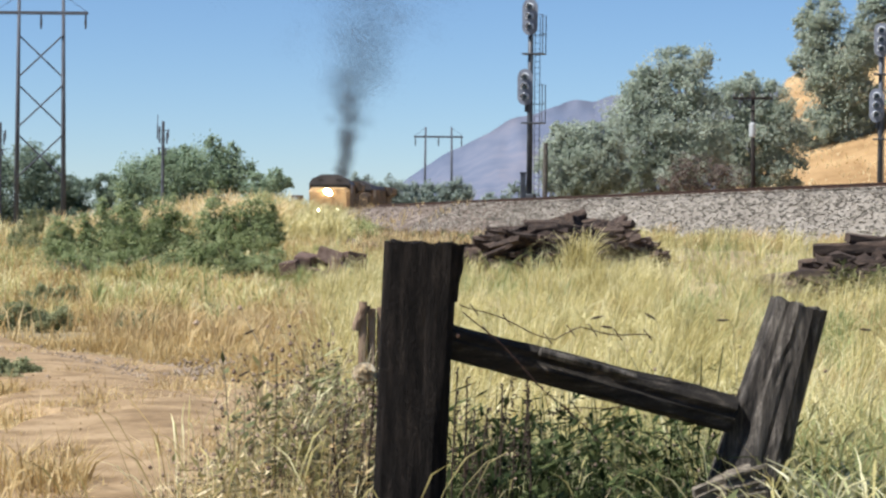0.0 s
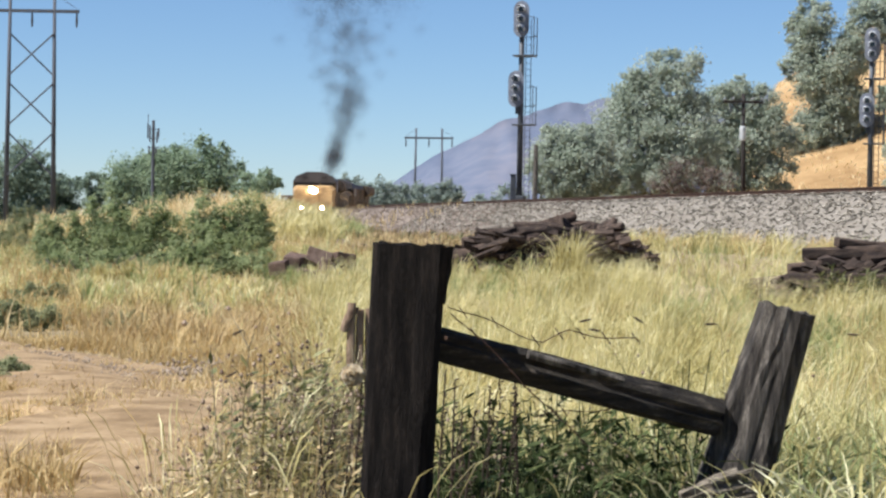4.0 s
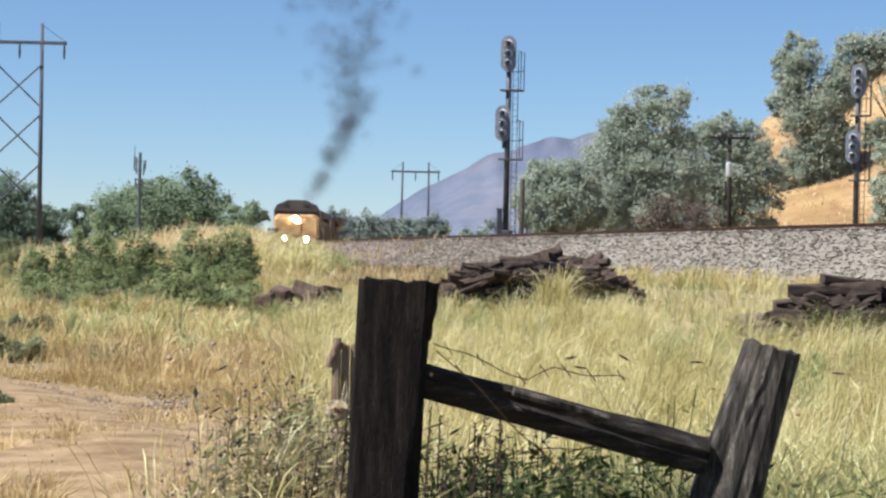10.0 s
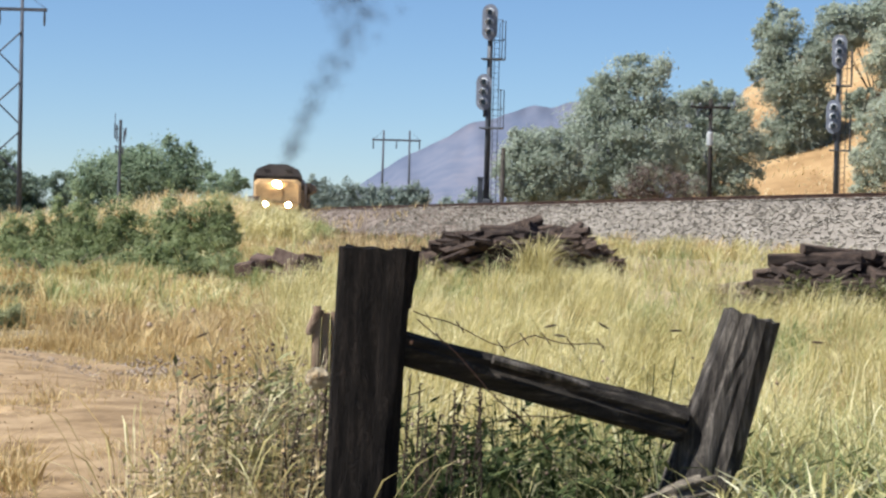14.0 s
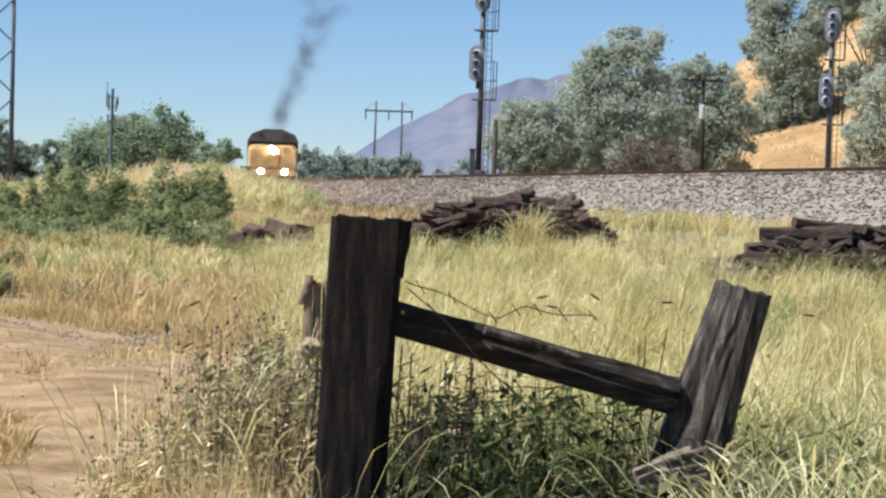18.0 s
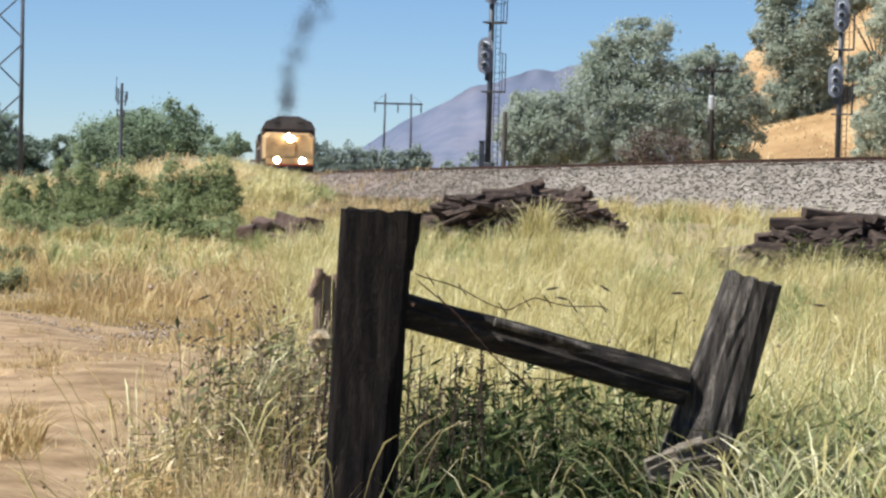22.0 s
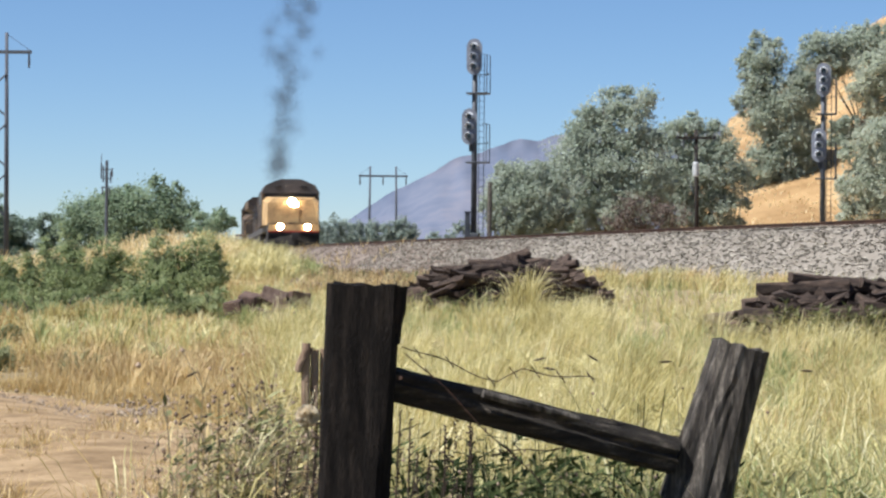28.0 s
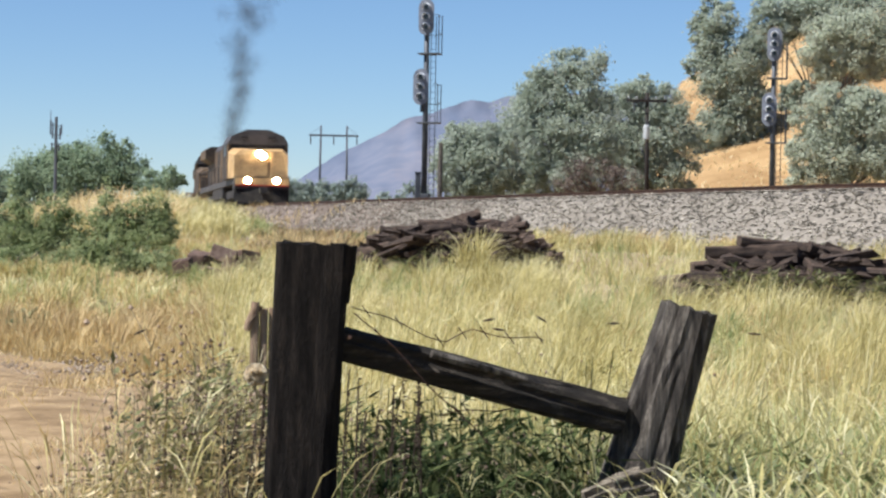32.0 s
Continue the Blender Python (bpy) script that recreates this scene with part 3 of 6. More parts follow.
def tufts(n, x0, x1, y0, y1, h0, h1, w, mat, label, per=46, spread=0.16, where=None):
    """Single bunches of grass: blades that fan out from one root and bow outwards."""
    y = np.sqrt(rng.uniform(y0 * y0, y1 * y1, n))
    x = y * rng.uniform(x0, x1, n)
    side, s = to_track(x, y)
    drift = np.sin(x * 1.7 + 1.3 * np.sin(y * 0.8)) * np.sin(y * 0.9 + 1.1 * np.sin(x * 1.1)) + 0.4 * np.sin(x * 4.1 - y * 1.9)
    ok = (off_road(x, y) > 1.15) & ~((bank(x, y) > land(x, y) + 0.12) & (s > 56)) & (rng.random(n) < np.clip(0.62 + 0.8 * drift, 0.08, 1)) & ~by_stack(x, y)
    if where is not None:
        ok &= where(x, y)
    x, y = x[ok], y[ok]
    H = rng.uniform(h0, h1, len(x))
    x, y, H = np.repeat(x, per), np.repeat(y, per), np.repeat(H, per)
    m = len(x)
    a = rng.uniform(0, 6.283, m)
    r = np.abs(rng.normal(0, 1, m))
    h = H * rng.uniform(0.6, 1.1, m)
    bx, by = x + np.cos(a) * r * spread * 0.5, y + np.sin(a) * r * spread * 0.5
    z = bank(bx, by) - 0.03
    ww = w * rng.uniform(0.6, 1.4, m)
    bow = np.clip(r, 0, 1.8)
    lx, ly = np.cos(a) * bow * 0.68 * h + 0.15 * h, np.sin(a) * bow * 0.68 * h
    f = rng.uniform(0, 6.283, m)
    wx, wy = np.cos(f) * ww / 2, np.sin(f) * ww / 2
    drop = bow * 0.38
    P = np.stack([np.stack(v, 1) for v in (
        (bx - wx, by - wy, z), (bx + wx, by + wy, z),
        (bx + lx * 0.3 + wx * 0.9, by + ly * 0.3 + wy * 0.9, z + h * 0.6), (bx + lx * 0.3 - wx * 0.9, by + ly * 0.3 - wy * 0.9, z + h * 0.6),
        (bx + lx * 0.8 + wx * 0.6, by + ly * 0.8 + wy * 0.6, z + h * (0.95 - drop * 0.4)), (bx + lx * 0.8 - wx * 0.6, by + ly * 0.8 - wy * 0.6, z + h * (0.95 - drop * 0.4)),
        (bx + lx * 1.25, by + ly * 1.25, z + h * (1.02 - drop)))], 1).reshape(-1, 3)
    k = 7 * np.arange(m)
    F = np.stack([k, k + 1, k + 2, k + 3], 1).tolist() + np.stack([k + 3, k + 2, k + 4, k + 5], 1).tolist() + np.stack([k + 5, k + 4, k + 6], 1).tolist()
    return tagged(raw("grass", P.tolist(), F, mat), label, "grass", kind="stuff")


tufts(2100, -0.07, 0.27, 12, 46, 0.35, 0.85, 0.0065, M_STRAW, "bright straw-coloured grass tufts behind the fence", per=60, spread=0.36, where=lambda x, y: meadow(x, y) < 0.3)
tufts(170, -0.05, 0.27, 10.5, 36, 0.25, 0.5, 0.0065, M_TAN, "orange-tan dry tufts behind the fence", per=48, spread=0.36)
tufts(520, -0.05, 0.27, 11, 44, 0.25, 0.55, 0.0065, M_GREENGRASS, "green grass tufts behind the fence", per=56, spread=0.4, where=lambda x, y: meadow(x, y) > -0.1)
tufts(420, -0.26, -0.04, 30, 58, 0.25, 0.5, 0.012, M_STRAW, "straw grass tufts along the dirt track")
tufts(160, -0.26, -0.04, 30, 54, 0.25, 0.5, 0.012, M_GREENGRASS, "green tufts along the dirt track")
tufts(420, -0.05, 0.27, 53, 76, 0.4, 0.8, 0.015, M_STRAW, "tall straw tufts by the ballast bank", per=44, spread=0.25, where=lambda x, y: (x > 0.02 * y) | (x < -0.054 * y))
tufts(420, -0.24, -0.03, 66, 95, 0.5, 1.0, 0.022, M_GOLD, "pale golden grass on top of the knoll", per=44, spread=0.3, where=lambda x, y: x < -0.085 * y)
tufts(240, -0.10, -0.062, 62, 92, 0.5, 1.0, 0.02, M_STRAW, "pale straw grass below the train", per=44, spread=0.3)
tufts(60, 0.075, 0.17, 60, 72, 0.35, 0.7, 0.016, M_TAN, "dry tufts at the toe of the ballast bank", per=40, spread=0.3)
tufts(190, -0.17, -0.02, 25.2, 32, 0.2, 0.42, 0.009, M_RUSTGRASS, "orange-brown dead grass beyond the dirt track", per=44, spread=0.3)
tufts(150, -0.085, -0.048, 70, 95, 0.3, 0.6, 0.02, M_GREENGRASS, "dull green grass below the train", per=40, spread=0.3)
tufts(26, 0.033, 0.052, 48.6, 50.2, 0.75, 1.25, 0.014, M_STRAW, "tall straw tufts in front of the heaped ties", per=60)


# ---- trees ----
def leaf_cloud(lobes, depth, y, n, leaf, clump=0.26):
    """Leaves in clumps on the skin of the lobes; the clumps leave gaps."""
    vol = np.array([l[2] * l[3] for l in lobes])
    P, OUT = [], []
    for (x, z, rx_, rz_), v in zip(lobes, vol / vol.sum()):
        m = int(n * v)
        k = max(12, m // 70)
        d = rng.normal(0, 1, (k, 3))
        d /= np.linalg.norm(d, axis=1)[:, None]
        c = d * rng.uniform(0.35, 1.0, (k, 1)) ** 0.6 * np.array([rx_, min(rx_, depth), rz_]) + np.array([x, y, z])
        pick = rng.integers(0, k, m)
        size = rng.uniform(0.6, 1.3, k)[pick][:, None] * clump * min(rx_, rz_)
        P.append(c[pick] + rng.normal(0, 1, (m, 3)) * size * np.array([0.75, 0.75, 0.6]))
        o = P[-1] - c[pick] + 0.5 * (c[pick] - np.array([x, y, z]))
        OUT.append(o / (np.linalg.norm(o, axis=1)[:, None] + 1e-9))
    P = np.concatenate(P)
    m = len(P)
    # each leaf turns a little outwards, with a good deal of chance
    face = np.concatenate(OUT) * 0.55 + np.array([-0.25, -0.15, 0.25]) + rng.normal(0, 0.5, (m, 3))
    face /= np.linalg.norm(face, axis=1)[:, None]
    u = np.cross(face, rng.normal(0, 1, (m, 3)))
    u /= np.linalg.norm(u, axis=1)[:, None] + 1e-9
    w = np.cross(face, u)
    s = leaf * rng.uniform(0.6, 1.3, (m, 1))
    V = np.stack([P - u * s, P + w * s * 0.45, P + u * s, P - w * s * 0.45], 1).reshape(-1, 3)
    k = 4 * np.arange(m)
    return V.tolist(), np.stack([k, k + 1, k + 2, k + 3], 1).tolist()


def tree(kind, y, leafmat, n, leaf, label, lobes):
    xs = sum(l[0] * l[2] for l in lobes) / sum(l[2] for l in lobes)
    zb = float(bank(np.array([xs]), np.array([float(y)]))[0]) - 0.1
    t = empty(kind, pose(xs, y, zb), label, "tree")
    loc = [(l[0] - xs, l[1] - zb, l[2], l[3]) for l in lobes]
    # lower boughs down to the ground
    loc += [(x * 0.95, max(r * 0.4, (z - r) * 0.45), w * 0.9, max(r * 0.6, (z - r) * 0.55)) for x, z, w, r in loc if 0.8 < z - r < 9 and kind in ("broadleaf_tree", "far_tree") and len(loc) < 5]
    bm = bmesh.new()
    low = max(0.3, min(l[1] - l[3] for l in loc))
    fork = Vector((0, 0, max(0.5, low * 0.8 + 0.3)))
    r0 = 0.12 if kind == "hillside_tree" else max(0.12, 0.03 * max(l[1] + l[3] for l in loc))
    tube(bm, [(0, 0, -0.3), (0.05, 0.02, fork.z * 0.5), fork], [r0 * 1.3, r0, r0 * 0.85], 8)
    part("trunk", bm, M_BARK, t, smooth=True)
    for l in loc:
        tip = Vector((l[0], 0, l[1] + l[3] * 0.3))
        mid = fork.lerp(tip, 0.5) + Vector((0.1 * l[2], 0.15, 0.12 * l[3]))
        part("limb", bar([fork, mid, tip], [r0 * 0.6, r0 * 0.35, r0 * 0.1], 6), M_BARK, t, smooth=True)
    # boughs that stick out of the main lobes and break the outline
    fat = 1.15 if kind == "hillside_tree" else 1.04
    loc = [(x, z, a * fat, c * fat) for x, z, a, c in loc]
    for x, z, a, c in list(loc):
        for k in range(4):
            ang, r = rng.uniform(0, 6.283), rng.uniform(0.22, 0.45)
            loc.append((x + math.cos(ang) * a * 0.92, z + math.sin(ang) * c * 0.92, a * r, c * r * 1.1))
    V, F = leaf_cloud(loc, 4.0, 0, int(n * 1.15), leaf, 0.5 if kind == "far_tree" else 0.33)
    raw("crown", V, F, leafmat, t)
    return t


TREES = [
    ("olive_tree", 150, M_OLIVE, 48000, 0.12, "silvery olive tree, broad dusty crown behind the track", [(11.7, 11.88, 1.52, 1.14), (13.71, 12.07, 1.39, 1.14), (10.74, 10.34, 1.52, 1.26), (13.01, 10.41, 2.02, 1.52), (14.8, 9.71, 0.76, 1.01), (10.03, 8.8, 1.77, 1.52), (12.07, 8.36, 2.27, 1.52), (14.1, 7.92, 2.27, 1.77), (10.61, 6.54, 2.27, 1.77), (13.15, 6.12, 2.53, 1.52), (9.65, 4.75, 2.02, 1.26), (11.94, 4.56, 2.53, 1.14), (14.45, 4.9, 2.02, 1.26)]),
    ("olive_tree", 156, M_OLIVE, 37000, 0.12, "lower silvery olive tree beside the utility pole", [(16.95, 10.61, 1.31, 1.05), (18.25, 11.05, 1.05, 0.79), (16.74, 9.03, 1.58, 1.31), (18.83, 9.36, 1.58, 1.31), (20.38, 10.19, 1.18, 1.18), (20.18, 8.35, 1.58, 1.58), (18.38, 7.24, 2.1, 1.58), (16.29, 6.91, 1.58, 1.58), (21.03, 6.54, 1.31, 1.31), (20.02, 5.19, 1.84, 1.18), (17.4, 5.11, 1.84, 1.18)]),
    ("olive_tree", 145, M_OLIVE, 29000, 0.12, "small rounded olive tree behind the signal mast", [(5.34, 7.08, 1.22, 0.86), (6.81, 7.24, 1.22, 0.86), (4.9, 5.72, 1.22, 1.22), (6.61, 5.77, 1.71, 1.22), (8.05, 6.55, 0.98, 0.98), (5.19, 4.26, 1.22, 0.98), (7.14, 4.32, 1.71, 0.98), (8.34, 5.09, 0.98, 1.22)]),
    ("hillside_tree", 186, M_OLIVE, 44000, 0.145, "grey-green tree on the dry slope", [(27.33, 20.09, 0.63, 0.63), (28.09, 18.84, 1.47, 1.15), (26.95, 17.98, 1.26, 1.05), (27.81, 16.95, 1.47, 1.05), (29.1, 15.71, 2.31, 1.68), (27.22, 15.04, 1.47, 1.26), (30.6, 15.11, 1.47, 1.68), (28.93, 13.61, 2.1, 1.68), (30.23, 12.16, 1.89, 1.47), (28.56, 11.07, 1.68, 1.26), (27.75, 9.59, 1.68, 1.26), (29.86, 9.84, 1.89, 1.26), (29.03, 8.77, 1.26, 0.73), (31.31, 10.92, 1.05, 1.47), (31.99, 8.83, 0.94, 1.05)]),
    ("hillside_tree", 190, M_OLIVE, 30000, 0.145, "dark grey-green tree high on the slope", [(32.47, 19.3, 1.29, 1.07), (33.75, 20.18, 1.29, 1.07), (34.21, 18.69, 1.07, 1.07), (35.27, 19.79, 1.29, 1.5), (36.77, 20.25, 1.5, 1.29), (38.5, 20.5, 1.71, 1.29), (40.45, 20.33, 1.71, 1.29), (42.19, 19.94, 1.71, 1.5), (33.37, 17.6, 0.86, 0.86), (34.99, 12.47, 0.86, 1.29), (34.6, 10.32, 0.86, 1.07), (35.4, 13.56, 1.07, 0.64)]),
    ("hillside_tree", 180, M_OLIVE_PALE, 22000, 0.145, "thin pale tree halfway up the slope", [(35.7, 17.04, 1.62, 1.42), (34.91, 15.6, 1.01, 1.22), (37.33, 17.89, 1.62, 1.22), (38.98, 17.52, 1.83, 1.62), (40.04, 15.91, 1.22, 1.42), (36.36, 15.02, 1.22, 1.01), (38.41, 15.26, 1.42, 1.01), (35.57, 13.78, 0.81, 0.81)]),
    ("olive_tree", 128, M_OLIVE_PALE, 44000, 0.105, "pale olive tree at the foot of the slope", [(25.46, 8.92, 1.15, 0.87), (24.32, 7.88, 0.87, 0.72), (26.93, 8.66, 1.3, 0.87), (28.09, 8.97, 1.01, 1.01), (25.93, 7.48, 1.44, 1.15), (27.54, 7.22, 1.44, 1.3), (24.65, 6.0, 1.15, 1.15), (26.26, 5.74, 1.44, 1.15), (27.87, 5.48, 1.44, 1.15), (24.09, 4.68, 0.87, 0.58), (25.55, 4.57, 1.44, 0.72), (29.14, 7.54, 1.3, 1.73), (29.33, 5.37, 1.3, 1.3)]),
    ("broadleaf_tree", 300, M_LEAF, 26000, 0.24, "round green tree on the far side of the field", [(-36.98, 8.51, 5.7, 3.6), (-33.59, 7.64, 3.0, 3.15), (-40.74, 7.57, 3.15, 3.15)]),
    ("broadleaf_tree", 310, M_LEAF, 14000, 0.24, "loose green tree beside the antenna mast", [(-47.15, 7.27, 2.94, 3.1), (-48.93, 6.16, 1.94, 1.94), (-44.81, 6.35, 2.33, 2.33)]),
    ("broadleaf_tree", 290, M_LEAF, 8000, 0.24, "small green tree past the knoll", [(-27.37, 6.32, 2.46, 1.74), (-28.81, 5.43, 1.59, 1.3)]),
    ("broadleaf_tree", 320, M_LEAF_DARK, 18000, 0.27, "dark green tree behind the pylon", [(-63.96, 8.76, 3.36, 3.36), (-66.36, 6.73, 3.6, 4.0), (-61.53, 6.37, 2.8, 2.4), (-70.79, 7.09, 4.0, 4.0)]),
    ("broadleaf_tree", 330, M_LEAF_DARK, 9000, 0.27, "low dark green tree behind the pylon", [(-59.71, 5.9, 2.64, 1.98), (-61.79, 6.54, 2.06, 2.06)]),
    ("broadleaf_tree", 325, M_LEAF_DARK, 4500, 0.27, "thin dark tree in the far row", [(-54.73, 6.69, 1.38, 1.62), (-53.9, 5.31, 1.14, 1.3)]),
    ("far_tree", 470, M_LEAF_FAR, 2800, 0.32, "slender poplar far down the line, haze in its leaf colour", [(-26.56, 10.38, 0.86, 1.97), (-26.56, 8.41, 1.23, 2.36), (-26.56, 6.05, 1.34, 2.36)]),
    ("far_tree", 470, M_LEAF_FAR, 2800, 0.32, "slender poplar far down the line, haze in its leaf colour", [(-25.21, 8.92, 0.98, 1.47), (-25.21, 7.46, 1.4, 1.76), (-25.21, 5.69, 1.53, 1.76)]),
    ("far_tree", 470, M_LEAF_FAR, 2800, 0.32, "slender poplar far down the line, haze in its leaf colour", [(-23.36, 9.69, 1.1, 1.7), (-23.36, 7.98, 1.59, 2.04), (-23.36, 5.94, 1.72, 2.04)]),
    ("far_tree", 470, M_LEAF_FAR, 2800, 0.32, "slender poplar far down the line, haze in its leaf colour", [(-21.08, 8.7, 1.1, 1.35), (-21.08, 7.35, 1.59, 1.62), (-21.08, 5.73, 1.72, 1.62)]),
    ("far_tree", 470, M_LEAF_FAR, 2800, 0.32, "slender poplar far down the line, haze in its leaf colour", [(-18.9, 9.83, 1.22, 1.7), (-18.9, 8.12, 1.76, 2.04), (-18.9, 6.08, 1.91, 2.04)]),
    ("far_tree", 470, M_LEAF_FAR, 2800, 0.32, "slender poplar far down the line, haze in its leaf colour", [(-16.75, 9.19, 1.1, 1.47), (-16.75, 7.72, 1.59, 1.76), (-16.75, 5.96, 1.72, 1.76)]),
    ("far_tree", 470, M_LEAF_FAR, 2800, 0.32, "slender poplar far down the line, haze in its leaf colour", [(-14.51, 8.99, 1.1, 1.38), (-14.51, 7.61, 1.59, 1.66), (-14.51, 5.96, 1.72, 1.66)]),
    ("far_tree", 470, M_LEAF_FAR, 2800, 0.32, "slender poplar far down the line, haze in its leaf colour", [(-12.49, 8.62, 1.1, 1.23), (-12.49, 7.38, 1.59, 1.48), (-12.49, 5.9, 1.72, 1.48)]),
    ("far_tree", 470, M_LEAF_FAR, 2800, 0.32, "slender poplar far down the line, haze in its leaf colour", [(-10.87, 9.29, 0.98, 1.44), (-10.87, 7.85, 1.4, 1.73), (-10.87, 6.12, 1.53, 1.73)]),
    ("far_tree", 470, M_LEAF_FAR, 2800, 0.32, "slender poplar far down the line, haze in its leaf colour", [(-8.27, 8.93, 1.1, 1.29), (-8.27, 7.63, 1.59, 1.55), (-8.27, 6.08, 1.72, 1.55)]),
    ("far_tree", 470, M_LEAF_FAR, 2800, 0.32, "slender poplar far down the line, haze in its leaf colour", [(-4.78, 9.83, 0.98, 1.56), (-4.78, 8.27, 1.4, 1.87), (-4.78, 6.4, 1.53, 1.87)]),
    ("far_tree", 470, M_LEAF_FAR, 2800, 0.32, "slender poplar far down the line, haze in its leaf colour", [(-6.39, 9.07, 0.98, 1.32), (-6.39, 7.75, 1.4, 1.59), (-6.39, 6.16, 1.53, 1.59)]),
    ("far_tree", 470, M_LEAF_FAR, 2800, 0.32, "slender poplar far down the line, haze in its leaf colour", [(-2.98, 9.09, 0.86, 1.29), (-2.98, 7.8, 1.23, 1.55), (-2.98, 6.25, 1.34, 1.55)]),
    ("far_tree", 420, M_LEAF_FAR, 3000, 0.4, "low far tree beside the signal mast, haze in its leaf colour", [(4.0, 6.38, 3.57, 1.05), (7.14, 7.14, 2.73, 1.68)]),
]
BUSHES = [
    (47.5, 4200, "willow bush in the dry field", [(-8.35, 0.97, 0.74, 0.71), (-7.82, 1.3, 0.53, 0.53), (-8.71, 0.75, 0.47, 0.47)]),
    (48.5, 4200, "willow bush in the dry field", [(-7.25, 1.36, 0.7, 0.63), (-6.7, 1.06, 0.73, 0.61), (-7.61, 0.99, 0.61, 0.55)]),
    (49.5, 4200, "willow bush in the dry field", [(-5.29, 1.48, 0.77, 0.59), (-4.79, 1.26, 0.42, 0.52), (-5.97, 1.12, 0.68, 0.56)]),
    (45.5, 3000, "low bright green shrub by the bushes", [(-7.77, 0.5, 0.8, 0.27), (-6.8, 0.57, 0.68, 0.3), (-8.34, 0.44, 0.57, 0.25)]),
    (46, 2200, "low bright green shrub by the bushes", [(-5.08, 0.75, 0.63, 0.32), (-4.39, 0.67, 0.57, 0.25), (-5.89, 0.68, 0.46, 0.29)]),
]
SHRUBS = [
    (30.6, 900, "dusty green weed beside the dirt track", [(-5.9, 0.18, 0.42, 0.18), (-6.35, 0.16, 0.3, 0.16)]),
    (28.7, 500, "small green weed beyond the dirt track", [(-4.5, 0.16, 0.2, 0.16), (-4.25, 0.12, 0.14, 0.12)]),
    (35.5, 700, "dusty green weed in the dry grass", [(-6.9, 0.24, 0.45, 0.16)]),
    (33.0, 500, "dusty green weed in the dry grass", [(-4.2, 0.14, 0.3, 0.12)]),
    (20.6, 700, "low dark green weed on the dirt track", [(-4.4, 0.08, 0.34, 0.09), (-4.75, 0.1, 0.3, 0.1)]),
    (54.0, 900, "thin grey-green bush in the pale grass", [(-10.9, 1.05, 0.4, 0.45), (-10.75, 1.45, 0.25, 0.3)]),
]
for row in TREES:
    tree(*row)
for y, n, label, lobes in BUSHES + SHRUBS:
    low = (y, n, label, lobes) in SHRUBS
    leaf, green = (0.022, M_DUSTY) if low else (0.037, M_BUSH)
    n = n * 3 if low else int(n * 1.15)
    b = empty("bush", pose(lobes[0][0], y, float(bank(np.array([lobes[0][0]]), np.array([float(y)]))[0])), label, "bush", "bushes in the field")
    o = b.matrix_basis.translation
    loc = [(x - o.x, z - o.z, a, c) for x, z, a, c in lobes]
    sprays = []
    for x, z, a, c in loc:
        for k in range(16):
            r = rng.uniform(0.2, 0.4)
            sprays.append((x + rng.uniform(-1.0, 1.0) * a, z + rng.uniform(-0.6, 0.75) * c, a * r * 0.6, c * r * 1.9))
    V, F = leaf_cloud(sprays, 1.2, rng.uniform(-0.3, 0.3), n * 2, leaf, 0.5)
    base = [(x, z - 0.45 * c, a * 1.1, c * 0.65) for x, z, a, c in loc]
    V2, F2 = leaf_cloud(base, 1.2, 0, int(n * 1.4), leaf, 0.42)
    F += [tuple(i + len(V) for i in f) for f in F2]
    V += V2
    raw("foliage", V, F, green, b)
    for l in loc:
        for k in range(3):
            part("stem", bar([(rng.normal(0, 0.1) + l[0] * 0.5, 0, -0.05), (l[0] + rng.normal(0, 0.2), rng.normal(0, 0.2), max(0.1, l[1] + (0.0 if low else 0.2)))], [0.005, 0.002] if low else [0.02, 0.008], 5), M_BARK, b)

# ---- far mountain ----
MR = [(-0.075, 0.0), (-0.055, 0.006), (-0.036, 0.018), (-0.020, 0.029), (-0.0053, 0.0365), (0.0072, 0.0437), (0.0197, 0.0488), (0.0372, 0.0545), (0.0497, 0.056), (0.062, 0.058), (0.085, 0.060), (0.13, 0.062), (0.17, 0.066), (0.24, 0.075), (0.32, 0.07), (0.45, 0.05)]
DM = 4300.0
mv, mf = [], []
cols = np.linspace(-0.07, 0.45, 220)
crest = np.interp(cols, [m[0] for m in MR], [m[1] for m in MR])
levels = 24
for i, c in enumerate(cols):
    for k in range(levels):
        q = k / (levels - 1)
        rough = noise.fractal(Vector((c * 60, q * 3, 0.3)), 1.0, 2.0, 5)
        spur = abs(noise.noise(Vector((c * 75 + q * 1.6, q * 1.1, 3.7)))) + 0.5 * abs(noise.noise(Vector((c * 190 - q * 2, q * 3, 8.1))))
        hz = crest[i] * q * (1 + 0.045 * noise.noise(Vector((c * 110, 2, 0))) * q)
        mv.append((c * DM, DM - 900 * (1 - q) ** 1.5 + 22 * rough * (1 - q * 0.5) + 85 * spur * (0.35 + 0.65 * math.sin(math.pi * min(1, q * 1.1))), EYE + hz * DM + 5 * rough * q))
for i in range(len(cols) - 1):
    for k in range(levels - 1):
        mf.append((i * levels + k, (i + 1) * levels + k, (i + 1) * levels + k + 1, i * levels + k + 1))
# the blue-violet base colour holds the air haze
M_MOUNT = material("far mountain, haze in its blue", [(0.088, 0.105, 0.15), (0.118, 0.13, 0.172), (0.158, 0.155, 0.186)], rough=1.0, scale=0.006, fine=0.03, bump=0)
